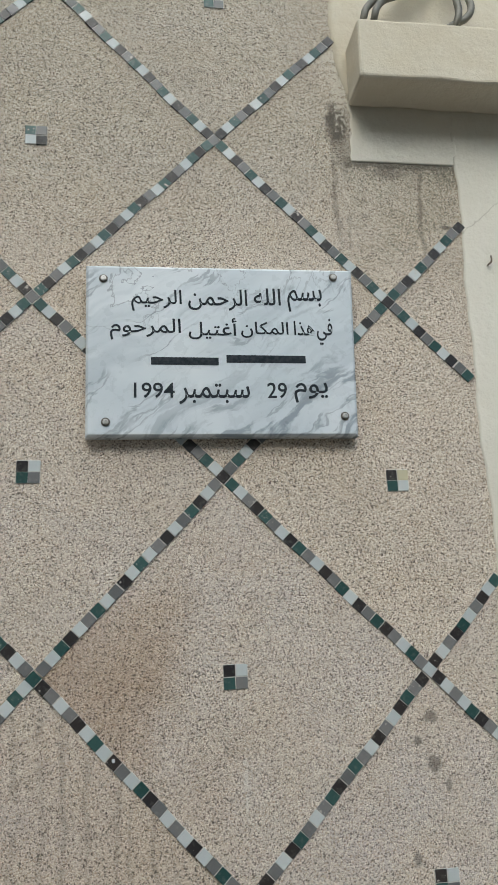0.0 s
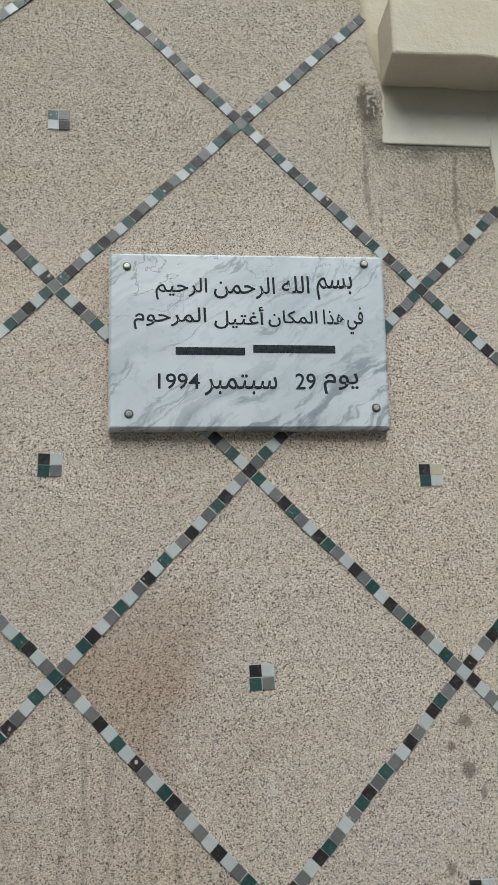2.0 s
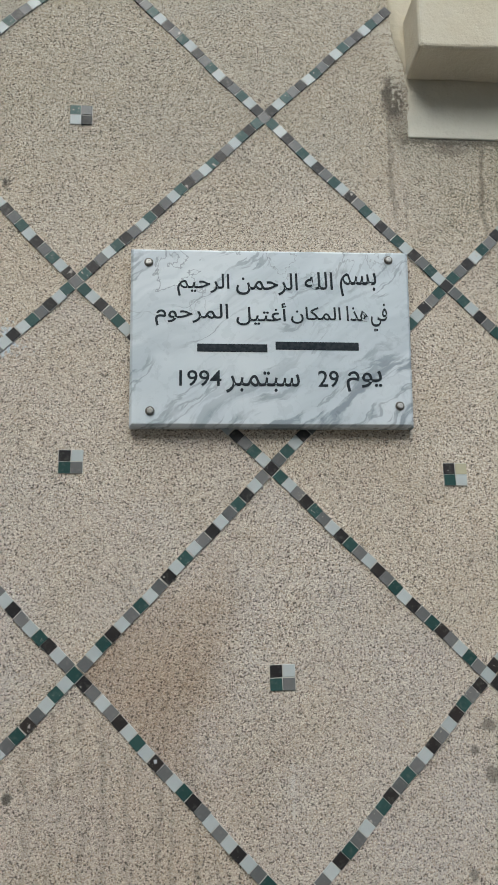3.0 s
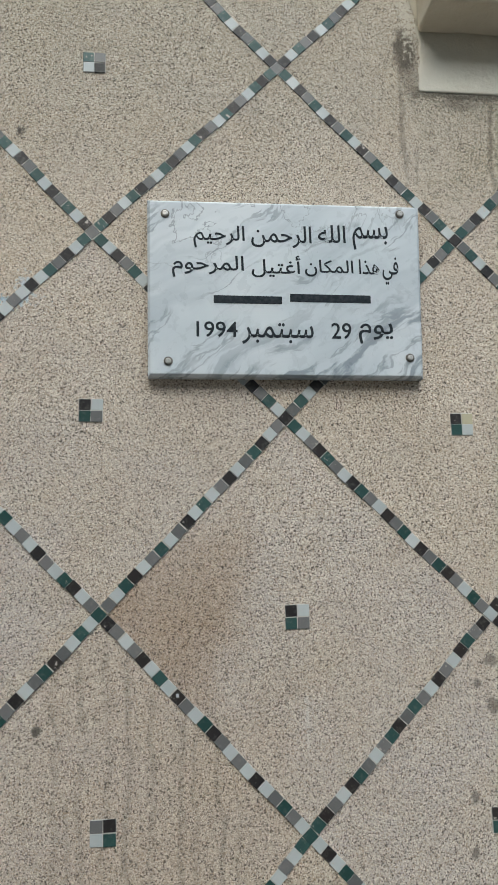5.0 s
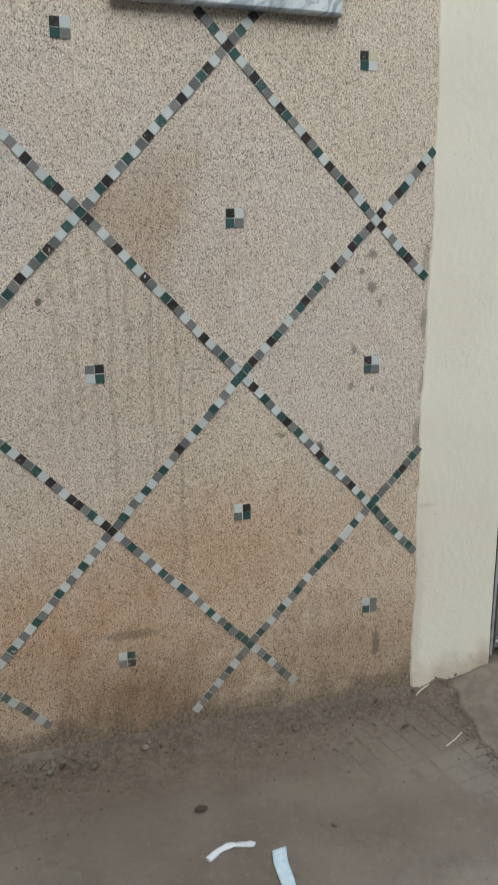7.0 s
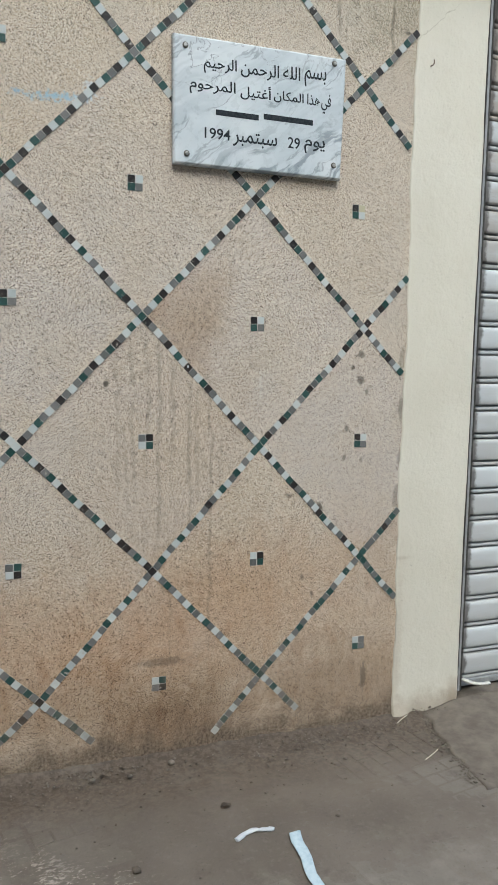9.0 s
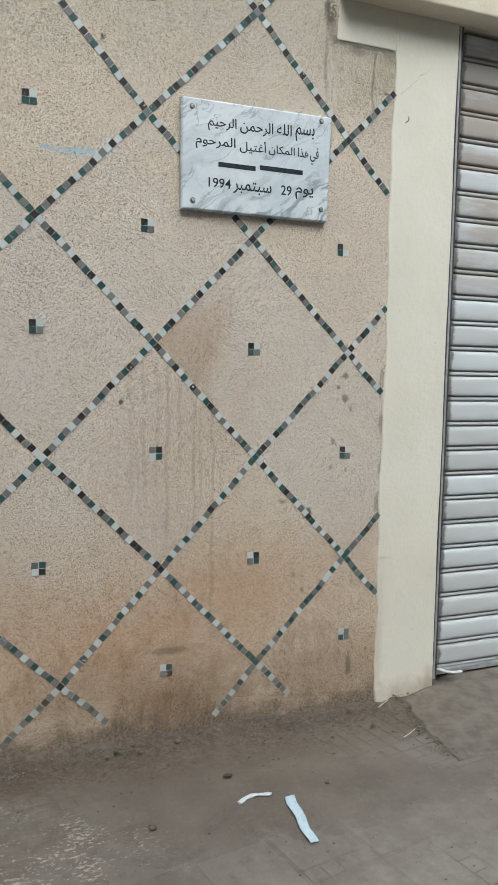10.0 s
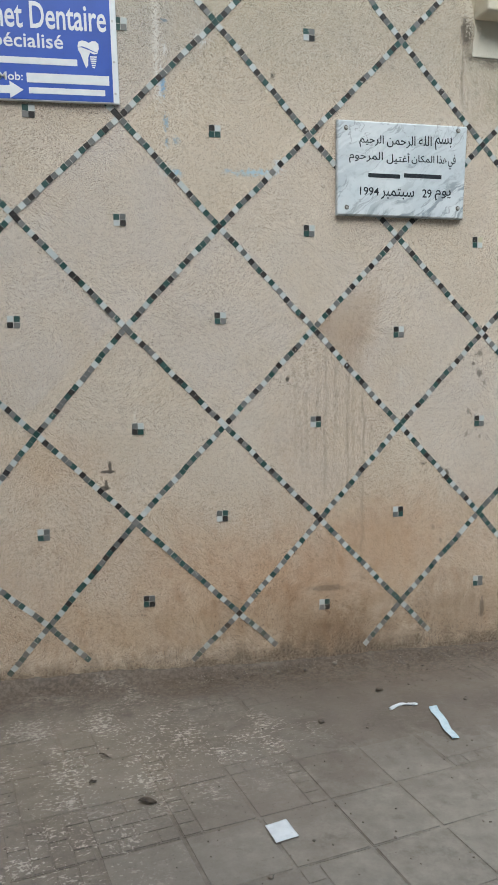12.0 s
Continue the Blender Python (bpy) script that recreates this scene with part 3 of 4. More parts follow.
def tube(points, radius, sides=10, ribs=0.0, pitch=0.008, closed_ends=True):
    """A round bar along a smooth line through the points; ribs gives a corrugated hose."""
    pts = [Vector(p) for p in points]
    fine = []
    for k in range(len(pts) - 1):
        a, b = pts[k], pts[k + 1]
        before, after = pts[max(k - 1, 0)], pts[min(k + 2, len(pts) - 1)]
        ta, tb = (b - before) / 2, (after - a) / 2
        steps = max(3, int((b - a).length / (pitch / 2 if ribs else radius * 1.5)))
        for s in range(steps):
            t = s / steps
            fine.append((2 * t**3 - 3 * t**2 + 1) * a + (t**3 - 2 * t**2 + t) * ta + (3 * t**2 - 2 * t**3) * b + (t**3 - t**2) * tb)
    fine.append(pts[-1])
    bm = bmesh.new()
    rings = []
    for k, p in enumerate(fine):
        d = (fine[min(k + 1, len(fine) - 1)] - fine[max(k - 1, 0)]).normalized()
        side = d.cross(Vector((0.13, 0.97, 0.21))).normalized()
        up = side.cross(d)
        r = radius + (ribs if k % 2 else -ribs)
        rings.append([bm.verts.new(p + r * (math.cos(2 * math.pi * s / sides) * side + math.sin(2 * math.pi * s / sides) * up)) for s in range(sides)])
    for a, b in zip(rings, rings[1:]):
        for s in range(sides):
            bm.faces.new((a[s], a[(s + 1) % sides], b[(s + 1) % sides], b[s])).smooth = True
    if closed_ends:
        bm.faces.new(rings[0])
        bm.faces.new(rings[-1])
    return bm


def lathe_y(profile, cx, cz, sides=18):
    """A turned piece about an axis along y: profile rows of (radius, y)."""
    bm = bmesh.new()
    rings = [[bm.verts.new((cx + r * math.cos(2 * math.pi * s / sides), y, cz + r * math.sin(2 * math.pi * s / sides))) for s in range(sides)] for r, y in profile]
    for a, b in zip(rings, rings[1:]):
        for s in range(sides):
            bm.faces.new((a[s], a[(s + 1) % sides], b[(s + 1) % sides], b[s]))
    bm.faces.new(rings[0])
    bm.faces.new(rings[-1])
    return bm


# letters: (alone, final, first, middle); None where a letter does not join onward
FORMS = {
    "ا": (0xFE8D, 0xFE8E), "أ": (0xFE83, 0xFE84), "ب": (0xFE8F, 0xFE90, 0xFE91, 0xFE92), "ت": (0xFE95, 0xFE96, 0xFE97, 0xFE98),
    "ح": (0xFEA1, 0xFEA2, 0xFEA3, 0xFEA4), "ذ": (0xFEAB, 0xFEAC), "ر": (0xFEAD, 0xFEAE), "س": (0xFEB1, 0xFEB2, 0xFEB3, 0xFEB4),
    "غ": (0xFECD, 0xFECE, 0xFECF, 0xFED0), "ف": (0xFED1, 0xFED2, 0xFED3, 0xFED4), "ك": (0xFED9, 0xFEDA, 0xFEDB, 0xFEDC),
    "ل": (0xFEDD, 0xFEDE, 0xFEDF, 0xFEE0), "م": (0xFEE1, 0xFEE2, 0xFEE3, 0xFEE4), "ن": (0xFEE5, 0xFEE6, 0xFEE7, 0xFEE8),
    "ه": (0xFEE9, 0xFEEA, 0xFEEB, 0xFEEC), "و": (0xFEED, 0xFEEE), "ي": (0xFEF1, 0xFEF2, 0xFEF3, 0xFEF4),
}


def shaped(word):
    """The word's letters in their joined forms, in the order in which they stand from left to right."""
    if not all(c in FORMS for c in word):
        return word
    out = []
    for k, c in enumerate(word):
        joins_back = k > 0 and len(FORMS[word[k - 1]]) == 4
        joins_on = k + 1 < len(word) and len(FORMS[c]) == 4
        out.append(chr(FORMS[c][(3 if joins_on else 1) if joins_back else (2 if joins_on else 0)]))
    return "".join(reversed(out))


def lettering(body, x0, x1, z0, z1, y, depth=0.0008, bold=0.0):
    """Letters of the built-in font as a mesh that faces -y and fills the box."""
    cu = bpy.data.curves.new("letters", "FONT")
    cu.body, cu.size, cu.extrude, cu.offset, cu.resolution_u = body, 1.0, 0.01, bold, 3
    ob = new("letters", cu)
    deps = bpy.context.evaluated_depsgraph_get()
    me = bpy.data.meshes.new_from_object(ob.evaluated_get(deps))
    bpy.data.objects.remove(ob)
    bpy.data.curves.remove(cu)
    me.materials.clear()
    co = np.zeros(len(me.vertices) * 3, np.float32)
    me.vertices.foreach_get("co", co)
    co = co.reshape(-1, 3)
    lo, hi = co.min(0), co.max(0)
    f = (co - lo) / np.maximum(hi - lo, 1e-6)
    out = np.stack([x0 + f[:, 0] * (x1 - x0), y - f[:, 2] * depth, z0 + f[:, 1] * (z1 - z0)], -1)
    me.vertices.foreach_set("co", out.reshape(-1).astype(np.float32))
    me.update()
    return me


# ---- structure: ground, walls ----
ROOT = lambda name, me, label, category: tagged(new(name, me), label, category, kind="structure")

far = np.array([[(-400, -400, -0.03), (400, -400, -0.03)], [(-400, 400, -0.03), (400, 400, -0.03)]], float)
ROOT("ground", grid_mesh("ground", far, STREET), "unseen street ground beyond the pavement, made pale to bounce light", "ground")

EDGE = lambda z: 0.611 + 0.004 * math.sin(z * 5.1) + 0.003 * math.sin(z * 17 + 1) + 0.0015 * math.sin(z * 61)


def stucco_depth(X, Z):
    n, m = X.shape
    rng = np.random.default_rng(4)
    w = rng.uniform(-1, 1, (n, m))
    w = (w + np.roll(w, 1, 0) + np.roll(w, 1, 1)) / 2
    return 0.0004 * w + 0.0006 * smooth_noise((n, m), 5, (40, 38)) + 0.0007 * smooth_noise((n, m), 6, (9, 8))


back = join(box(-7, 0.905, 0.021, 0.40, -0.1, 5.2), box(0.905, 3.4, 0.14, 0.40, -0.1, 5.2), box(0.905, 3.4, 0.021, 0.139, 2.93, 5.2), box(3.0, 3.4, 0.021, 0.139, -0.1, 2.929))
wall = part("wall_core", back, CREAM)
tagged(wall, "rendered masonry wall behind the facing", "wall", kind="structure")
ROOT("wall_facing", wall_sheet("wall_facing", lambda z: -2.35, lambda z: 0.64, -0.03, 3.45, 500, 580, stucco_depth, STUCCO), "beige washed-pebble stucco facing with stains and streaks", "wall")
rest = join(box(-7, -2.351, -0.001, 0.02, -0.1, 5.2), box(-2.35, 0.33, -0.001, 0.02, 3.451, 5.2))
tagged(part("wall_facing_beyond", rest, STUCCO), "beige washed-pebble stucco running on", "wall", kind="structure")


def cream_depth(seed, cells):
    def depth(X, Z):
        n, m = X.shape
        foot = np.exp(-np.maximum(Z, 0) / 0.05) * (0.010 + 0.012 * smooth_noise((n, m), seed + 1, (50, 6)))
        return -0.0026 + 0.0008 * smooth_noise((n, m), seed, cells) + 0.0005 * smooth_noise((n, m), seed + 2, (cells[0] * 6, cells[1] * 6)) - foot
    return depth


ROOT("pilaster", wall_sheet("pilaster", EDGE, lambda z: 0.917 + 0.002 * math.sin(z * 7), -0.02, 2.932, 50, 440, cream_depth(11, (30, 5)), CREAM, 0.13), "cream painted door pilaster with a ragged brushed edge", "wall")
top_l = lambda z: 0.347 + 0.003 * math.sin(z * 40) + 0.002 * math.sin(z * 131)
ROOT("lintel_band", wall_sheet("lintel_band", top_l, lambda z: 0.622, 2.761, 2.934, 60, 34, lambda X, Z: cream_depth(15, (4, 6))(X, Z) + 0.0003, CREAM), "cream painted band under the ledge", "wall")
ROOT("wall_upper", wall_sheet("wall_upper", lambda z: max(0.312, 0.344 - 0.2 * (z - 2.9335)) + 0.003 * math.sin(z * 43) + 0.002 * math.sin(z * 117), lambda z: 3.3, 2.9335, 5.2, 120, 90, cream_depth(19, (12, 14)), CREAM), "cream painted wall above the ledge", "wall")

ledge = box(0.346, 3.35, -0.122, -0.0035, 2.914, 3.078, 0.009, 3)
bmesh.ops.subdivide_edges(ledge, edges=[e for e in ledge.edges if e.calc_length() > 0.5], cuts=60)
for v in ledge.verts:
    v.co += 0.0028 * noise.noise_vector(v.co * 7) + 0.0020 * noise.noise_vector(v.co * 33)
tagged(part("ledge", ledge, CREAM), "cream painted concrete ledge above the shop door", "ledge", kind="structure")

# unseen blocks, added to hold back sky light in front and at the left
across = join(box(-40, 40, -14, -11.0, -0.03, 9.0), box(-14, -5.0, -10.9, -0.005, -0.03, 9.0))
tagged(part("building_across", across, RENDER), "unseen plain cream blocks added to cut low sky light and bounce warm light", "building", kind="structure")

# ---- pavement ----
TURN, PITCH, PITCH_V = radians(9.8), 0.252, 0.262
ORIGIN = Vector((-0.919, -1.114, 0))
pavement = empty("pavement", "worn grey concrete pavers with dirty joints", "pavement", kind="structure")
apron_x = lambda y: 0.755 + 0.20 * y


def paver_mesh(name, blocks):
    """A paver in a bed: pads of a quarter-grid, parted by shallow grooves."""
    q, g = (PITCH - 0.009) / 4, 0.0055
    bms = [box(-PITCH / 2 + 0.0045, PITCH / 2 - 0.0045, -PITCH / 2 + 0.0045, PITCH / 2 - 0.0045, -0.04, -0.0042)]
    for a, b, w, h in blocks:
        x0, y0 = -2 * q + a * q, -2 * q + b * q
        bms.append(box(x0 + g / 2, x0 + w * q - g / 2, y0 + g / 2, y0 + h * q - g / 2, -0.0045, 0.0, 0.0016, 1))
    bm = join(*bms)
    me = bpy.data.meshes.new(name)
    bm.to_mesh(me)
    bm.free()
    me.materials.append(PAVER)
    return me


PAVERS = [
    paver_mesh("paver", [(0, 0, 1, 1), (1, 0, 1, 1), (2, 0, 1, 1), (3, 0, 1, 1), (0, 1, 4, 3)]),
    paver_mesh("paver", [(0, 0, 1, 1), (1, 0, 1, 1), (0, 1, 1, 1), (1, 1, 1, 1), (0, 2, 2, 2), (2, 0, 2, 4)]),
    paver_mesh("paver", [(0, 0, 4, 4)]),
    paver_mesh("paver", [(0, 0, 2, 1), (2, 0, 2, 1), (0, 1, 1, 1), (1, 1, 2, 1), (3, 1, 1, 1), (0, 2, 2, 1), (2, 2, 2, 1), (0, 3, 1, 1), (1, 3, 2, 1), (3, 3, 1, 1)]),
]
rng = random.Random(8)
rot = Matrix.Rotation(TURN, 4, "Z")
for i in range(-5, 14):
    for j in range(-9, 7):
        c = ORIGIN + rot @ Vector(((i + 0.5) * PITCH, (j + 0.5) * PITCH_V, 0))
        if c.y > 0.10 or c.y < -3.2 or c.x < -2.4 or c.x > 2.2 or (c.y > -0.40 and c.x > apron_x(c.y) + 0.12):
            continue
        near_door = c.x > 0.2 and c.y > -0.5
        kind = 3 if near_door or (c.x < -1.30 and -1.75 < c.y < -0.95) else rng.choice((0, 0, 1, 2, 2, 2))
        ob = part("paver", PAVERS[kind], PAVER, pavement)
        ob.matrix_world = Matrix.Translation(c + Vector((0, 0, rng.uniform(-0.0012, 0.0012)))) @ rot @ Matrix.Diagonal((1, PITCH_V / PITCH, 1, 1)) @ Matrix.Rotation(radians(90 * rng.randrange(4)), 4, "Z") @ Matrix.Rotation(radians(rng.uniform(-0.3, 0.3)), 4, "X")

nx, ny = 420, 300
X, Y = np.meshgrid(np.linspace(-2.6, 2.4, nx), np.linspace(-3.4, 0.012, ny))
cover = 0.55 * smooth_noise((ny, nx), 31, (7, 10)) + 0.35 * smooth_noise((ny, nx), 32, (20, 30)) + 0.2 * smooth_noise((ny, nx), 33, (60, 90))
swept = np.exp(-(((X + 0.25) / 0.95) ** 2 + ((Y + 0.50) / 0.36) ** 2)) * 1.7 + np.exp(-(((X - 0.65) / 0.5) ** 2 + ((Y + 0.80) / 0.26) ** 2)) * 0.9 + np.exp(-(((X + 0.5) / 0.5) ** 2 + ((Y + 1.95) / 0.35) ** 2)) * 0.8
swept -= np.exp(-(((X - 0.45) / 0.35) ** 2 + ((Y + 0.22) / 0.18) ** 2)) * 0.75 + np.exp(-(((X + 1.4) / 0.30) ** 2 + ((Y + 1.25) / 0.22) ** 2)) * 0.7 + np.exp(-(((X + 0.6) / 0.45) ** 2 + ((Y + 1.05) / 0.30) ** 2)) * 0.4
Zf = -0.0034 + 0.0032 * (cover + swept) + 0.0006 * smooth_noise((ny, nx), 34, (150, 200))
Zf = np.clip(Zf, -0.006, 0.006)
rise = 0.028 + 0.045 * np.clip((-X - 0.4) / 1.4, 0, 1.2) ** 1.2
Zf += rise * (1 + 0.12 * smooth_noise((ny, nx), 37, (1, 23)) + 0.10 * smooth_noise((ny, nx), 39, (1, 170))) * np.exp(Y / (0.030 + 0.03 * (1 + smooth_noise((ny, nx), 35, (1, 26)))))
Zf += 0.010 * np.maximum(0, smooth_noise((ny, nx), 38, (90, 130))) * np.exp(-np.abs(Y + 0.03) / 0.07)
Zf += np.maximum(0, 0.010 * smooth_noise((ny, nx), 36, (50, 75))) * np.exp(-(((X + 0.2) / 0.6) ** 2 + ((Y + 0.16) / 0.12) ** 2))
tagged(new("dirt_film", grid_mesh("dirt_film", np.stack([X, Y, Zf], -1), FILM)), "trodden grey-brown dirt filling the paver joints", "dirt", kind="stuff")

na, nb = 60, 240
U, V = np.meshgrid(np.linspace(0, 1, nb), np.linspace(0, 1, na))
front = -0.525 - 0.02 * smooth_noise((na, nb), 41, (1, 30))
Yq = front + V * (0.135 - front)
left = 0.755 + 0.20 * Yq + 0.018 * smooth_noise((na, nb), 42, (9, 1)) + 0.010 * smooth_noise((na, nb), 45, (40, 1))
left = np.where(Yq > -0.004, 0.9, left)
Xq = left + U * (3.0 - left)
Zq = 0.004 + 0.062 * np.clip(V * 1.05, 0, 1) ** 1.25 + 0.004 * smooth_noise((na, nb), 43, (12, 40)) + 0.002 * smooth_noise((na, nb), 44, (40, 140))
Zq = 0.004 + (Zq - 0.004) * (0.22 + 0.78 * np.clip((Xq - left) / 0.16, 0, 1) ** 0.8)
P = np.stack([Xq, Yq, Zq], -1)
P = np.concatenate([P[:1], P], 0)
P = np.concatenate([P[:, :1], P], 1)
P[0, :, 2] = P[:, 0, 2] = -0.03
ROOT("door_apron", grid_mesh("door_apron", P, CONCRETE), "rough broken-edged concrete apron before the shutter", "step")

# ---- roller shutter ----
shutter = empty("roller_shutter", "closed white steel roller shutter with dirty slats", "shutter", at=(1.9, 0.07, 0.1))
inv = Matrix.Translation((-1.9, -0.07, -0.1))


def under(ob):
    ob.matrix_parent_inverse = inv
    return ob


SLAT_PITCH, SLAT_Z0 = 0.1130, 0.0935
prof = [(0.034, 0.0), (0.020, 0.0015), (0.013, 0.005), (0.012, 0.012), (0.015, 0.0165), (0.026, 0.0185), (0.026, 0.0215), (0.012, 0.0235), (0.0065, 0.026), (0.0045, 0.030), (0.0037, 0.045), (0.0033, 0.065), (0.0037, 0.088), (0.0052, 0.102), (0.012, 0.1065), (0.034, 0.1095)]
bm = bmesh.new()
xs = (0.945, 1.6, 2.3, 2.985)
cols = [[bm.verts.new((x, 0.045 + d, h * 1.026)) for d, h in prof] for x in xs]
for a, b in zip(cols, cols[1:]):
    for k in range(len(prof) - 1):
        bm.faces.new((a[k], b[k], b[k + 1], a[k + 1])).smooth = True
slat_me = bpy.data.meshes.new("slat")
bmesh.ops.recalc_face_normals(bm, faces=bm.faces)
bm.to_mesh(slat_me)
bm.free()
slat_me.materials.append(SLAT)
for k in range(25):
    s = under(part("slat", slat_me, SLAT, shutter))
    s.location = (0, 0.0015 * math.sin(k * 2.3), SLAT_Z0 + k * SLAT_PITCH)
under(part("bottom_bar", box(0.945, 2.985, 0.045, 0.085, 0.070, 0.0965, 0.004), ALU, shutter, "dull grey bottom bar"))
rail = join(box(0.9225, 0.926, -0.001, 0.100, 0.075, 2.913, 0.001), box(0.9263, 0.9345, 0.000, 0.004, 0.075, 2.913, 0.0012), box(0.9263, 0.938, 0.092, 0.100, 0.075, 2.913, 0.0012))
under(part("guide_rail", rail, ALU, shutter, "dull grey aluminium guide rail"))
# a black line along each side of the rail
under(part("rail_seal", box(0.9350, 0.9435, 0.001, 0.040, 0.075, 2.913, 0.001), DARK_STRIP, shutter, "black strip along the inner side of the rail"))
under(part("rail_seal", box(0.9176, 0.9222, -0.0035, 0.060, 0.075, 2.913, 0.0008), DARK_STRIP, shutter, "black joint strip"))

# ---- mosaic bands set into the stucco ----
CROSS = {
    (0, 2): (0.001, 2.800), (-1, 1): (-0.419, 2.378), (1, 1): (0.408, 2.384), (0, 0): (0.0, 1.962), (-1, -1): (-0.393, 1.554),
    (1, -1): (0.433, 1.536), (0, -2): (0.029, 1.112), (-2, 0): (-0.818, 1.982), (-2, -2): (-0.799, 1.132), (-1, -3): (-0.356, 0.689),
    (1, -3): (0.445, 0.680), (0, -4): (0.049, 0.268), (-2, -4): (-0.737, 0.274), (-2, 2): (-0.826, 2.806), (-3, 1): (-1.229, 2.406),
    (-3, -1): (-1.222, 1.556), (-3, -3): (-1.196, 0.720), (-4, 0): (-1.661, 2.004), (-4, -2): (-1.598, 1.113), (-4, -4): (-1.573, 0.283),
}


def crossing(i, j):
    if (i, j) in CROSS:
        return Vector(CROSS[i, j])
    ends = {(1, 3): (0.410, 3.215), (-1, 3): (-0.40, 3.225), (-3, 3): (-1.24, 3.24), (-4, 2): (-1.645, 2.84), (-5, -3): (-1.98, 0.645), (2, -2): (0.86, 1.12), (-1, -5): (-0.31, -0.13), (1, -5): (0.48, -0.17), (-3, -5): (-1.17, -0.13), (-5, -5): (-1.94, -0.14)}
    return Vector(ends.get((i, j), (i * 0.412, 1.962 + j * 0.423)))


SEQ = {
    (-1, -1, "u"): "GWDBWGDWGBWDWGBWGDBWGD", (0, 0, "d"): "DWGBDGWBDGWBGDWBGDBGWD", (0, -2, "u"): "DBGWBDGWGDBGDGWBGWBDGB",
    (-1, -1, "d"): "BGWGBWDWBGWDBGWGWBWGDGW", (-2, -2, "u"): "BGWDGWGBGWGDGBWGDBGWDW", (-2, 0, "d"): "WGBDWGWBGDBWDWGWBGWDBWG",
    (-2, 0, "u"): "DGBWDGBWDGBWGWBWDGBWDG", (-2, -4, "u"): "DGWGDWGWDGWGDWGWDWGWGW", (-1, -3, "d"): "WGDGWGWDGWDGWGWDWGDGD",
    (-1, 1, "u"): "DBGWDBGWDBGWDBGWDBGWDB", (0, 2, "d"): "DWBGDWBGDWBGDWBGDWBGDW", (-1, 1, "d"): "DWBGDWBGDWBGDWBGDWBGDW", (-1, 3, "d"): "WBGDWBGDWBGDWBGDWBGDWB", (-2, 2, "d"): "WBGDWBGDWBGDWBGDWBGDWB", (-4, -4, "u"): "GDWDBDWDDWDBDGBDBGBGD", (1, -1, "d"): "BWGWDBGWDBGWDB", (1, -1, "u"): "BWGBDWGBWDGB", (0, 2, "u"): "BWDGBWDGBWDGBWDGBWDGBW", (1, 1, "u"): "DGBWDGBWDGBW", (1, 1, "d"): "GDWBGDWBGDWB", (0, 0, "u"): "GDWBGDWBGDWBGDWBGDWBGD",
    (-1, -3, "u"): "GDWGWDWGDWGBGWDWGDWGWD", (0, -2, "d"): "WBWDGWDBGDWGWBDWGWGBW",
}
rng = random.Random(21)
T, LONG, STEP = 0.0238, 0.0242, 0.0253


def tile_mesh(color):
    bm = box(-LONG / 2, LONG / 2, -0.0029, 0.004, -T / 2, T / 2)
    bmesh.ops.bevel(bm, geom=[e for e in bm.edges if all(v.co.y < 0 for v in e.verts)], offset=0.0005, segments=1, affect="EDGES")
    me = bpy.data.meshes.new("tile")
    bmesh.ops.recalc_face_normals(bm, faces=bm.faces)
    bm.to_mesh(me)
    bm.free()
    me.materials.append(GLAZE[color])
    return me


TILE = {c: tile_mesh(c) for c in "WBGDC"}


def lay(parent, color, x, z, turn):
    ob = part("tile", TILE[color], GLAZE[color], parent)
    ob.matrix_world = pose(x + rng.uniform(-0.0008, 0.0008), rng.uniform(-0.0003, 0.0003), z + rng.uniform(-0.0008, 0.0008), rng.uniform(-0.9, 0.9), turn + rng.uniform(-2.2, 2.2), rng.uniform(-0.9, 0.9))
    return ob


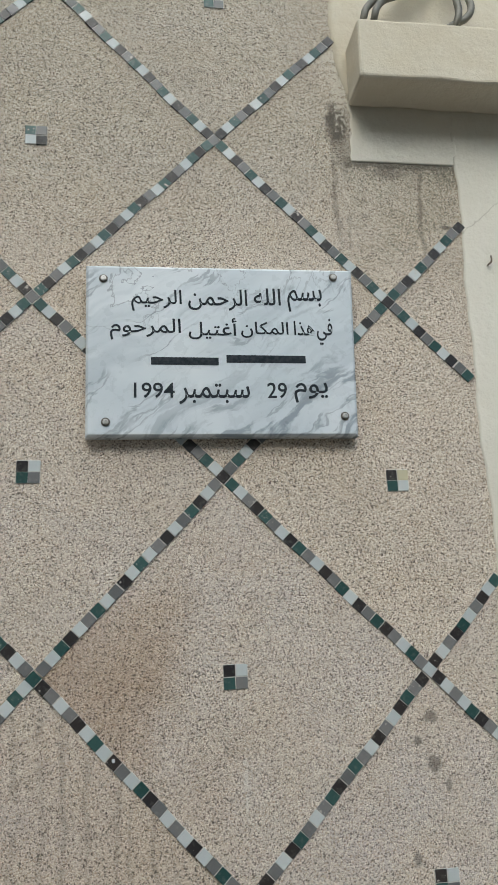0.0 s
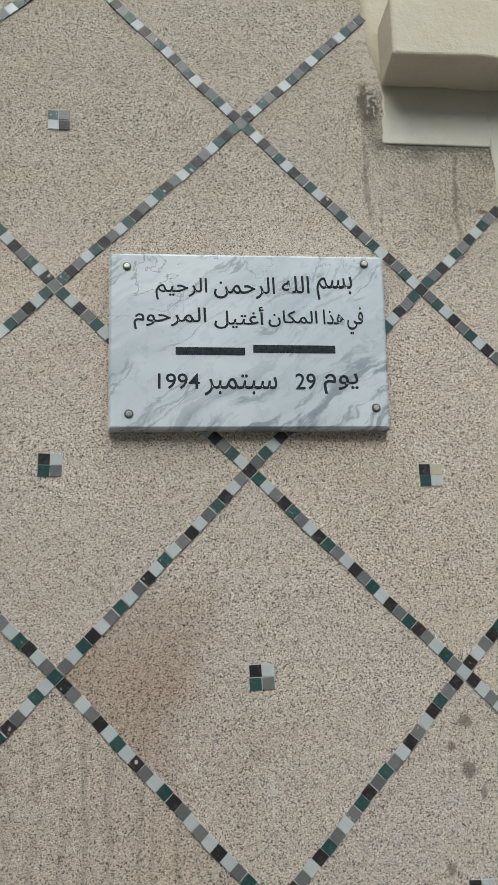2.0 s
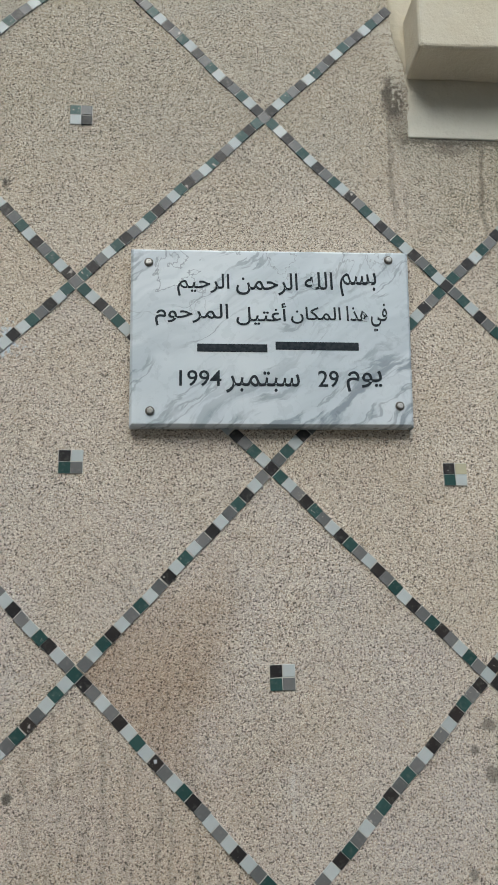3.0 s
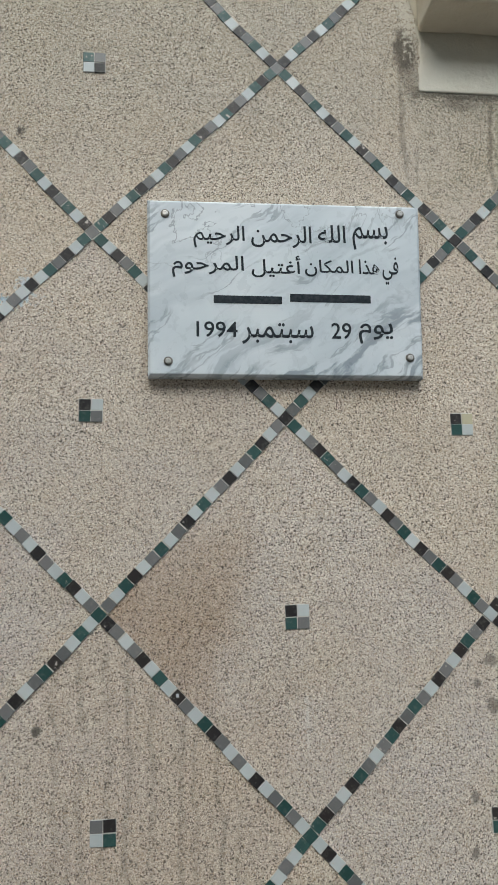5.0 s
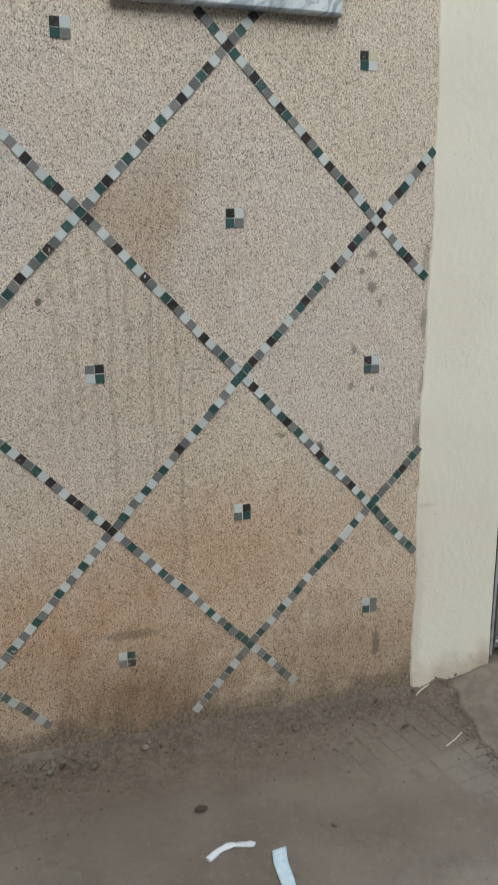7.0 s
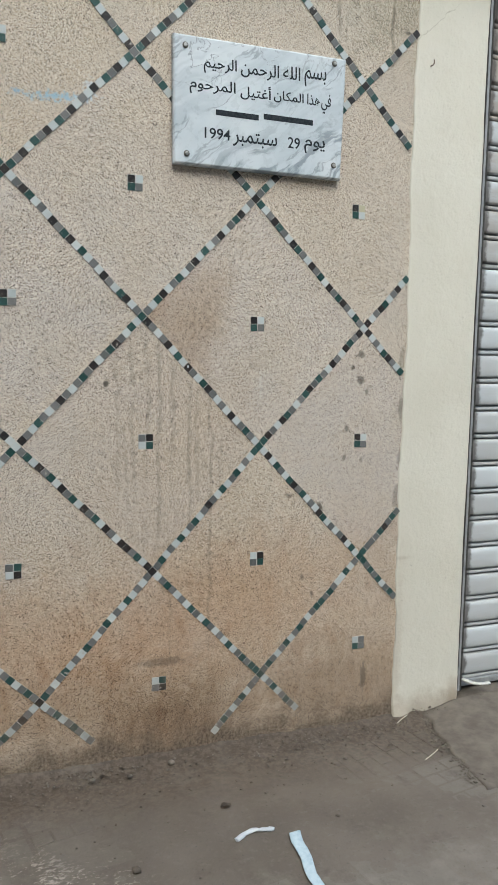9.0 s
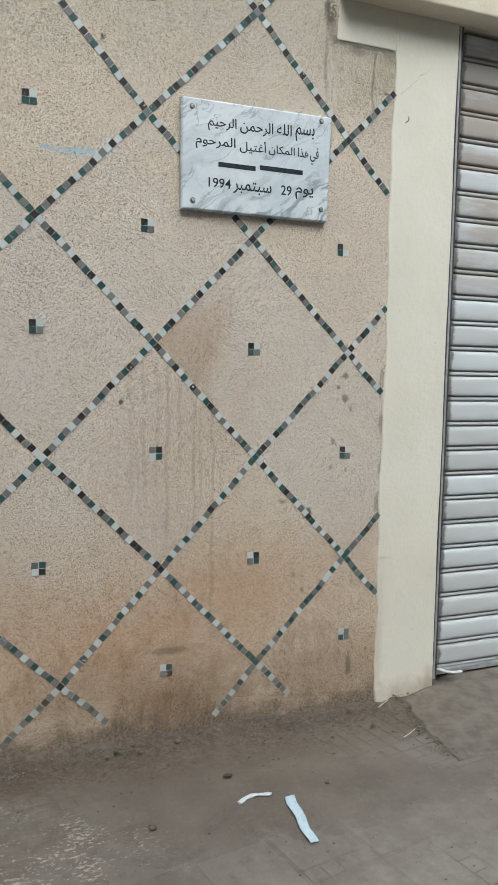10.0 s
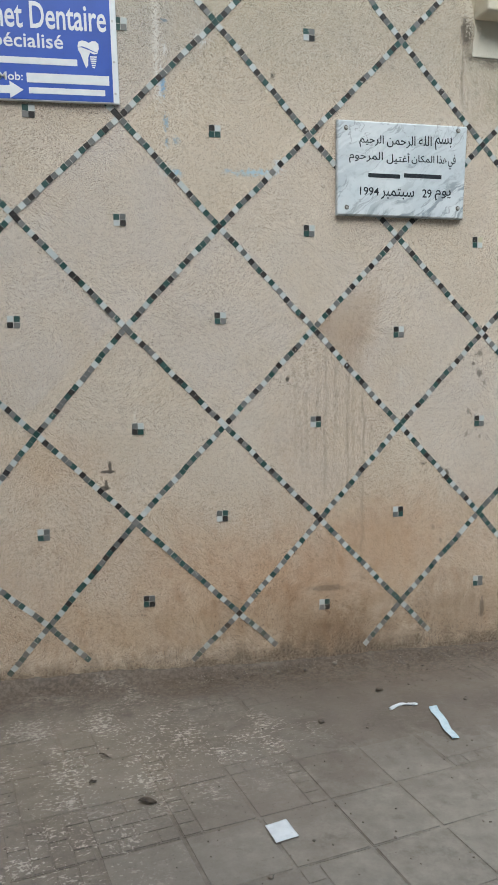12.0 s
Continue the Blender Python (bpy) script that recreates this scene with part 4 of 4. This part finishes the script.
def band(points, way):
    """A diagonal line of tiles through its crossings, with a bed of grout."""
    bm = bmesh.new()
    tiles = []
    for (i, j), a, b in points:
        n = round((b - a).length / STEP)
        d = (b - a).normalized()
        side = Vector((-d.y, d.x)) * 0.0117
        turn = -math.degrees(math.atan2(d.y, d.x))
        seq = SEQ.get((i, j, way))
        cyc = "WBGD" if way == "d" else "DGBW" if i >= 0 else "DBGW"
        if j <= -3:
            cyc = "WGDGWGD"
        start = rng.randrange(4)
        spots = []
        for k in range(0 if way == "d" else 1, n):
            p = a + (b - a) * (k / n)
            p = p + side * 0.12 * math.sin(k * 0.7 + i)
            if p.x > EDGE(p.y) - 0.004 or p.y < 0.095 + 0.02 * math.sin(i * 3.1 + j) or p.y > 3.44 or p.x < -2.33 or (p.x > 0.31 and p.y > 2.90):
                continue
            if p.x > 0.335 and p.y > 2.75:
                continue
            c = seq[k - 1] if seq and 1 <= k <= len(seq) else cyc[(k + start) % len(cyc)]
            if k == 0:
                c = {(0, 2): "G", (-1, -1): "D", (0, 0): "B", (1, -1): "W", (0, -2): "D", (-2, 0): "B", (-2, -2): "W", (-1, 1): "G", (1, 1): "B"}.get((i, j), rng.choice("BDGW"))
            elif not seq and rng.random() < 0.12:
                c = rng.choice("WGDB")
            tiles.append((c, p.x, p.y, turn))
            spots.append(p)
        for p in spots:
            e = d * STEP * 0.4985
            ring = (p - e - side, p + e - side, p + e + side, p - e + side)
            f, b = [[bm.verts.new((w.x, y, w.y)) for w in ring] for y in (-0.0022, 0.003)]
            bm.faces.new(f)
            bm.faces.new(b[::-1])
            for k in range(4):
                bm.faces.new((f[k], b[k], b[(k + 1) % 4], f[(k + 1) % 4]))
    if not tiles:
        bm.free()
        return
    ob = part("mosaic_band", bm, GROUT)
    tagged(ob, "diagonal line of small glazed tiles, white, black, grey and green", "mosaic", "mosaic lattice on the wall", "structure")
    for c, x, z, turn in tiles:
        lay(ob, c, x, z, turn)
    if (way, points[0][0][0] + points[0][0][1]) == ("d", -2):
        a, b = crossing(-1, -1), crossing(0, -2)
        p = a + (b - a) * (9 / round((b - a).length / STEP))
        part("chip", box(p.x - 0.004, p.x + 0.003, -0.0046, -0.003, p.y - 0.002, p.y + 0.007, 0.0012, 1, 0.002), PAPER, ob, "pale flake on a broken black tile")


for s in range(-10, 8, 2):
    run = []
    for i in range(-6, 3):
        j = s - i
        if -5 < j <= 4:
            run.append(((i, j), crossing(i, j), crossing(i + 1, j - 1)))
    band(run, "d")
    run = []
    for i in range(-6, 3):
        j = i + s + 2
        if -6 < j <= 3:
            run.append(((i, j), crossing(i, j), crossing(i + 1, j + 1)))
    band(run, "u")

SQUARES = [
    (0.014, 1.540, "BWDG"), (-0.380, 1.138, "GBWD"), (0.433, 1.123, "BWDG"), (-0.417, 1.977, "BWDG"), (0.396, 1.950, "BCDW"), (-1.215, 2.765, "DWDG"),
    (-1.585, 2.406, "DWGB"), (-0.833, 2.372, "BWDD"), (-0.422, 2.790, "DGWB"), (-1.236, 1.996, "DGWB"), (-1.673, 1.576, "WDBG"), (-0.816, 1.597, "BWDG"),
    (-1.179, 1.126, "GWBD"), (-1.583, 0.685, "WGDG"), (-0.813, 0.727, "GDWB"), (-1.143, 0.361, "BGDB"), (-0.331, 0.283, "WDGB"), (0.028, 0.704, "WBGD"),
    (0.453, 0.340, "WGDG"), (-1.64, 2.83, "WBGD"), (0.01, 3.21, "BWDG"), (-0.83, 3.21, "DGWB"), (-2.02, 1.15, "BWDG"), (-2.05, 2.0, "GWBD"),
]
for x, z, colors in SQUARES:
    sq = part("mosaic_square", box(x - 0.0256, x + 0.0256, -0.0021, 0.004, z - 0.0252, z + 0.0252, 0.001, 1), GROUT)
    tagged(sq, "square of four small glazed tiles set in the stucco", "mosaic", "mosaic squares on the wall", "structure")
    for k, c in enumerate(colors):
        if c != ".":
            lay(sq, c, x + (-0.0127, 0.0127)[k % 2], z + (0.0126, -0.0126)[k // 2], rng.uniform(-1, 1))

# ---- marble plaque ----
plaque = empty("memorial_plaque", "white grey-veined marble plaque with engraved black lettering", "plaque", at=(0, 0, 2.046))
CORNERS = ((-0.300, 2.446), (0.315, 2.451), (0.305, 2.047), (-0.297, 2.046))
bm = bmesh.new()
fr = [bm.verts.new((x, -0.030, z)) for x, z in CORNERS]
bk = [bm.verts.new((x, -0.004, z)) for x, z in CORNERS]
bm.faces.new(fr)
bm.faces.new(bk[::-1])
for k in range(4):
    bm.faces.new((fr[k], bk[k], bk[(k + 1) % 4], fr[(k + 1) % 4]))
bmesh.ops.bevel(bm, geom=[e for e in bm.edges if all(v.co.y < -0.02 for v in e.verts)], offset=0.0055, segments=1, affect="EDGES")
bmesh.ops.bevel(bm, geom=[e for e in bm.edges if e.calc_length() > 0.3], offset=0.0008, segments=1, affect="EDGES")
inv_p = Matrix.Translation((0, 0, -2.046))


def fix(ob):
    ob.matrix_parent_inverse = inv_p
    return ob


slab = fix(part("slab", bm, MARBLE, plaque))


def on_plaque(u, v):
    """A place on the plaque: u from its left edge and v from its top, each from 0 to 1."""
    tl, tr, br, bl = (Vector(c) for c in CORNERS)
    return (tl * (1 - u) + tr * u) * (1 - v) + (bl * (1 - u) + br * u) * v


def word_box(x0, x1, y0, y1):
    u0, u1 = (x0 - 40) / 948, (x1 - 40) / 948
    um = (u0 + u1) / 2
    tilt = lambda y: (y - 38 - 22 * um) / (614 - 12 * um)
    a, b = on_plaque(u0, tilt(y1)), on_plaque(u1, tilt(y0))
    return a.x, b.x, a.y, b.y


for word, x0, x1, y0, y1 in (
    ("بسم", 748, 873, 132, 218), ("الله", 626, 722, 130, 192), ("الرحمن", 393, 602, 132, 210), ("الرحيم", 195, 370, 132, 212),
    ("في", 852, 907, 243, 340), ("هذا", 768, 842, 252, 304), ("المكان", 578, 747, 254, 312), ("أغتيل", 393, 562, 238, 316), ("المرحوم", 122, 366, 238, 316),
    ("يوم", 762, 882, 474, 545), ("29", 666, 735, 473, 528), ("سبتمبر", 357, 603, 474, 546), ("1994", 203, 342, 468, 521),
):
    (part("inscription", lettering(shaped(word), *word_box(x0, x1, y0, y1), -0.0298, 0.0010, 0.008), INK, slab, "black painted engraved word"))
for x0, x1, y0, y1 in ((262, 496, 380, 406), (524, 806, 376, 402)):
    a, b, c, d = word_box(x0, x1, y0, y1)
    (part("inscription", box(a, b, -0.0310, -0.0298, c, d, 0.0005, 1), INK, slab, "black painted bar of lettering"))
for x, z in ((-0.261, 2.413), (0.269, 2.430), (0.276, 2.093), (-0.254, 2.079)):
    screw = fix(part("screw", lathe_y([(0.0062, -0.0299), (0.0062, -0.0350), (0.0054, -0.0362), (0.0030, -0.0364), (0.0024, -0.0350)], x, z), STEEL, plaque, "steel screw head"))
    part("washer", lathe_y([(0.0098, -0.0299), (0.0098, -0.0316), (0.0086, -0.0328), (0.0064, -0.0330), (0.0064, -0.0299)], x, z), WASHER, screw, "dark cup washer")

# ---- blue sign ----
sign = empty("shop_sign", "blue enamel dentist sign with white lettering and white edge", "sign", at=(-1.74, 0, 2.45))
inv_s = Matrix.Translation((1.74, 0, -2.45))


def onto(ob):
    ob.matrix_parent_inverse = inv_s
    return ob


SX0, SX1, SZ0, SZ1 = -2.22, -1.226, 2.440, 3.06
LEANX = lambda z: -0.025 * (z - 2.45)
DROP = lambda x: 0.028 * (x + 1.226)


def prism(outline, y0, y1):
    """A flat shape in the wall's plane, drawn out from y0 to y1."""
    bm = bmesh.new()
    a, b = [[bm.verts.new((x, y, z)) for x, z in outline] for y in (y0, y1)]
    bm.faces.new(a)
    bm.faces.new(b[::-1])
    for k in range(len(outline)):
        m = (k + 1) % len(outline)
        bm.faces.new((a[k], b[k], b[m], a[m]))
    return bm


def leaned(ob, sub=False):
    """Turn a piece of the sign by the slight tilt at which it hangs."""
    me = ob.data
    for v in me.vertices:
        x, z = v.co.x, v.co.z
        v.co.x, v.co.z = x + LEANX(z), z + DROP(x)
    return ob if sub else onto(ob)


leaned(part("backing", box(SX0, SX1, -0.020, -0.004, SZ0 + 0.010, SZ1, 0.002, 1), WHITE, sign, "white folded metal edge"))
panel = leaned(part("panel", box(SX0 + 0.022, SX1 - 0.024, -0.0215, -0.0195, SZ0 + 0.0145, SZ1 - 0.02, 0.0008, 1), BLUE, sign, "blue enamel panel"))
for body, x0, x1, z0, z1, bold in (
    ("Cabinet Dentaire", -1.85, -1.266, 2.720, 2.822, 0.014), ("Sp\u00e9cialis\u00e9", -1.74, -1.437, 2.632, 2.703, 0.012), ("Mob:", -1.69, -1.598, 2.524, 2.555, 0.014),
):
    leaned(part("lettering", lettering(body, x0, x1, z0, z1, -0.0216, 0.0010, bold), WHITE, panel, "white painted words"), True)
for x0, x1, z0, z1 in ((-1.91, -1.386, 2.587, 2.612), (-1.584, -1.264, 2.518, 2.554), (-1.578, -1.282, 2.477, 2.500)):
    leaned(part("bar", box(x0, x1, -0.0226, -0.0212, z0, z1, 0.0003, 1), WHITE, panel, "white painted bar"), True)
leaned(part("arrow", prism([(-1.80, 2.474), (-1.650, 2.474), (-1.650, 2.457), (-1.598, 2.489), (-1.650, 2.521), (-1.650, 2.504), (-1.80, 2.504)], -0.0226, -0.0212), WHITE, panel, "white painted arrow"), True)
tooth = [(-0.042, 0.026), (-0.038, 0.042), (-0.024, 0.048), (-0.010, 0.046), (0.002, 0.040), (0.014, 0.047), (0.028, 0.048), (0.040, 0.038), (0.041, 0.020), (0.034, 0.0), (0.020, -0.002), (0.006, 0.004), (-0.002, -0.014), (-0.004, -0.044), (-0.012, -0.056), (-0.022, -0.030), (-0.030, -0.006), (-0.040, 0.012)]
leaned(part("tooth_picture", prism([(-1.340 + x, 2.637 + z) for x, z in tooth], -0.0226, -0.0212), WHITE, panel, "white painted tooth"), True)
swish = [(-0.040, 0.022), (-0.024, 0.026), (-0.002, 0.020), (0.018, 0.010), (0.042, 0.002), (0.020, 0.006), (-0.002, 0.014), (-0.022, 0.021)]
leaned(part("tooth_picture", prism([(-1.340 + x, 2.637 + z) for x, z in swish], -0.0229, -0.0224), BLUE, panel, "blue painted curve"), True)
pin = join(*[box(-1.340 + x - w, -1.340 + x + w, -0.0226, -0.0212, 2.637 + z - 0.0024, 2.637 + z + 0.0024) for x, z, w in ((0.018, -0.012, 0.013), (0.018, -0.020, 0.012), (0.018, -0.028, 0.011), (0.018, -0.036, 0.009), (0.018, -0.044, 0.008), (0.018, -0.052, 0.005))])
leaned(part("tooth_picture", pin, WHITE, panel, "white painted pin"), True)
for x, z in ((-1.241, 2.488), (-1.241, 2.765), (-1.241, 2.61)):
    leaned(part("rivet", lathe_y([(0.0045, -0.0198), (0.0045, -0.0215), (0.003, -0.0225)], x, z, 12), STEEL, sign, "grey rivet"))

# ---- hook, conduits ----
hook = part("wall_hook", tube([(0.672, 0.004, 2.488), (0.672, -0.010, 2.488), (0.675, -0.015, 2.490), (0.677, -0.016, 2.498), (0.677, -0.014, 2.508)], 0.0022, 8), RUST)
tagged(hook, "rusty steel hook screwed into the pilaster", "hook")
for pts in (
    [(0.375, -0.020, 3.085), (0.373, -0.060, 3.090), (0.377, -0.085, 3.112), (0.388, -0.080, 3.145), (0.425, -0.060, 3.195), (0.50, -0.035, 3.26), (0.60, -0.015, 3.38), (0.64, -0.012, 3.60)],
    [(0.400, -0.025, 3.085), (0.400, -0.070, 3.090), (0.403, -0.095, 3.112), (0.412, -0.090, 3.140), (0.440, -0.075, 3.18), (0.51, -0.050, 3.235), (0.62, -0.030, 3.35), (0.66, -0.012, 3.60)],
    [(0.540, -0.015, 3.085), (0.570, -0.050, 3.088), (0.600, -0.080, 3.105), (0.645, -0.085, 3.130), (0.668, -0.080, 3.170), (0.670, -0.060, 3.24), (0.665, -0.030, 3.40), (0.68, -0.012, 3.60)],
    [(0.585, -0.020, 3.086), (0.602, -0.060, 3.090), (0.618, -0.088, 3.112), (0.628, -0.090, 3.150), (0.630, -0.075, 3.22), (0.640, -0.035, 3.42), (0.70, -0.012, 3.62)],
):
    tagged(part("conduit", tube(pts, 0.0088, 12, 0.0007, 0.005), CONDUIT), "looped grey corrugated cable conduit lying on the ledge", "conduit", "conduits on the ledge")

# ---- litter ----


def sheet(corners, n, m, lift, seed, material, name, label, category):
    """A thin crumpled sheet between four corners on the ground."""
    a, b, c, d = (Vector(p) for p in corners)
    P = np.zeros((n, m, 3))
    for i in range(n):
        for j in range(m):
            u, v = i / (n - 1), j / (m - 1)
            p = (a * (1 - v) + b * v) * (1 - u) + (d * (1 - v) + c * v) * u
            P[i, j] = (p.x, p.y, 0.0045 + lift * (0.5 + 0.5 * noise.noise(Vector((p.x * 45 + seed, p.y * 45, seed)))) + 0.002)
    me = grid_mesh(name, P, material)
    ob = new(name, me)
    mod = ob.modifiers.new("thickness", "SOLIDIFY")
    mod.thickness = 0.0008
    return tagged(ob, label, category)


sheet(((-0.915, -1.169, 0), (-0.843, -1.150, 0), (-0.828, -1.241, 0), (-0.903, -1.256, 0)), 14, 14, 0.003, 2, PAPER, "paper_napkin", "small square white paper napkin lying on the pavers", "paper")
strip = sheet(((-0.068, -0.553, 0), (-0.030, -0.549, 0), (-0.072, -0.812, 0), (-0.103, -0.817, 0)), 40, 8, 0.007, 5, CLOTH, "cloth_strip", "bent pale blue fleece strip lying on the pavement", "litter")
for v in strip.data.vertices:
    f = (v.co.y + 0.553) / -0.262
    v.co.x -= 0.003 * math.sin(math.pi * min(max(f, 0.0), 1.0)) + 0.003 * math.sin(f * 11)
bm = tube([(-0.226, -0.530, 0.010), (-0.195, -0.510, 0.011), (-0.16, -0.503, 0.012), (-0.135, -0.508, 0.011), (-0.112, -0.517, 0.011), (-0.104, -0.508, 0.013)], 0.0085, 10)
for v in bm.verts:
    v.co.z = 0.004 + (v.co.z - 0.002) * 0.5
    v.co += 0.0045 * noise.noise_vector(v.co * 75)
    v.co.z = max(v.co.z, 0.003)
tagged(part("crumpled_tissue", bm, PAPER), "twisted white paper tissue lying on the pavement", "paper")

for pts, r in (([(0.612, -0.052, 0.012), (0.64, -0.035, 0.016), (0.675, -0.024, 0.024)], 0.0020), ([(0.565, -0.317, 0.008), (0.605, -0.298, 0.009), (0.646, -0.274, 0.010)], 0.0019)):
    tagged(part("stick", tube(pts, r, 7), STRAW), "thin pale peeled stick on the pavement", "stick", "sticks by the pilaster")


def leaf(x, y, length, width, turn, name="fallen_leaf"):
    bm = bmesh.new()
    rows = []
    for k in range(9):
        t = k / 8
        w = width * math.sin(math.pi * min(1, t * 0.92 + 0.04)) ** 0.8
        rows.append([bm.verts.new(((t - 0.5) * length, s * w / 2, 0.008 + 0.004 * s * s + 0.003 * math.sin(t * 5))) for s in (-1, 0, 1)])
    for a, b in zip(rows, rows[1:]):
        for k in range(2):
            bm.faces.new((a[k], a[k + 1], b[k + 1], b[k]))
    bmesh.ops.solidify(bm, geom=list(bm.faces), thickness=0.0008)
    ob = part(name, bm, LEAF)
    ob.matrix_world = pose(x, y, 0, 0, 0, turn)
    return tagged(ob, "dark dry curled leaf on the pavement", "leaf", "fallen leaves")


def pebble(x, y, r, seed, z=0.0, mat=None, label="small dusty stone on the pavement"):
    bm = bmesh.new()
    bmesh.ops.create_icosphere(bm, subdivisions=2, radius=r)
    for v in bm.verts:
        v.co *= 1 + 0.35 * noise.noise(v.co / r * 1.3 + Vector((seed, 0, 0)))
        v.co.z *= 0.65
        v.co += Vector((x, y, z + 0.002 + r * 0.5))
    for f in bm.faces:
        f.smooth = True
    return tagged(part("pebble", bm, mat or PEBBLE), label, "stone", "loose stones")


tongue = tube([(0.97, 0.032, 0.118), (1.00, 0.005, 0.100), (1.04, -0.010, 0.094), (1.075, -0.008, 0.094)], 0.011, 10)
for v in tongue.verts:
    v.co.z = 0.092 + (v.co.z - 0.086) * 0.55
tagged(part("plastic_tongue", tongue, PLASTIC), "worn white plastic strip stuck out under the shutter", "litter")

leaf(-1.253, -0.954, 0.060, 0.030, -20)
leaf(-1.422, -0.798, 0.030, 0.018, 30)
leaf(-1.377, -0.632, 0.045, 0.010, -35)
leaf(-0.200, -0.355, 0.040, 0.026, 15)
leaf(-0.541, -0.062, 0.035, 0.018, 70)
leaf(0.497, -0.193, 0.035, 0.014, 25)
pebble(-0.534, -0.565, 0.013, 3, 0, LEAF, "flat dark lump of dirt on the pavement")
pebble(-0.956, -1.393, 0.009, 5)
for k, (x, y, r) in enumerate(((0.117, -0.512, 0.007), (-0.373, -0.649, 0.005), (-0.456, -0.098, 0.010), (-0.576, -0.085, 0.009), (0.56, -0.25, 0.007), (-0.789, -1.266, 0.005), (-0.30, -0.06, 0.012), (0.10, -0.15, 0.006), (0.30, -0.21, 0.007), (-0.15, -0.20, 0.006), (-0.05, -0.32, 0.005))):
    pebble(x, y, r, 7 + k, 0.010 if y > -0.12 else 0.0)

# crumbs of plaster and grit swept against the wall
rng = np.random.default_rng(77)
cube = np.array([(-1, -1, -1), (1, -1, -1), (1, 1, -1), (-1, 1, -1), (-0.8, -0.7, 1), (0.7, -0.8, 1), (0.8, 0.7, 1), (-0.7, 0.8, 1)], float)
quads = np.array([(0, 3, 2, 1), (4, 5, 6, 7), (0, 1, 5, 4), (1, 2, 6, 5), (2, 3, 7, 6), (3, 0, 4, 7)])


def grit(name, count, place, size, material, label):
    verts, faces = [], []
    for k in range(count):
        x, y, z = place()
        s = size * rng.uniform(0.4, 1.3)
        a = rng.uniform(0, 6.28)
        c = cube * (s, s * rng.uniform(0.5, 1), s * 0.45)
        c = c + rng.uniform(-0.25, 0.25, c.shape) * s
        R = np.array(((math.cos(a), -math.sin(a), 0), (math.sin(a), math.cos(a), 0), (0, 0, 1)))
        verts.append(c @ R.T + (x, y, z))
        faces.append(quads + 8 * k)
    me = bpy.data.meshes.new(name)
    me.from_pydata(np.concatenate(verts).tolist(), [], np.concatenate(faces).tolist())
    me.materials.append(material)
    tagged(new(name, me), label, "grit", kind="stuff")


grit("grit", 900, lambda: (rng.uniform(-1.9, 0.7), -abs(rng.normal(0, 0.09)) - 0.005, 0.003 + 0.016 * rng.random()), 0.0032, PEBBLE, "dark grit and crumbs along the foot of the wall")
grit("grit", 420, lambda: (rng.uniform(-1.9, 1.6), rng.uniform(-1.8, -0.1), 0.003), 0.0028, PEBBLE, "scattered grit on the pavement")
grit("plaster_crumbs", 60, lambda: (rng.uniform(-1.9, 1.0), rng.uniform(-1.3, -0.03), 0.0035), 0.0020, PEBBLE, "white crumbs of plaster on the pavement")
grit("rubble", 260, lambda: (lambda y: (0.755 + 0.20 * y + rng.normal(0, 0.025), y, 0.005))(rng.uniform(-0.5, -0.01)), 0.0045, CONCRETE, "crumbled concrete along the apron's broken edge")
grit("rubble", 60, lambda: (rng.uniform(0.70, 0.93), -0.012 - abs(rng.normal(0, 0.018)), 0.018 + 0.02 * rng.random()), 0.0036, CONCRETE, "crumbled mortar at the foot of the pilaster")
grit("soil_crumbs", 1300, lambda: (lambda x: (x, -0.004 - abs(rng.normal(0, 0.022 + 0.02 * math.sin(x * 9) ** 2)), 0.004 + 0.020 * rng.random()))(rng.uniform(-1.95, 0.62)), 0.0030, SOIL, "dark brown crumbly soil heaped along the foot of the wall")
grit("soil_crumbs", 260, lambda: (rng.normal(-0.15, 0.45), -0.03 - abs(rng.normal(0, 0.14)), 0.004), 0.0030, SOIL, "loose brown soil crumbs strewn over the pavement")
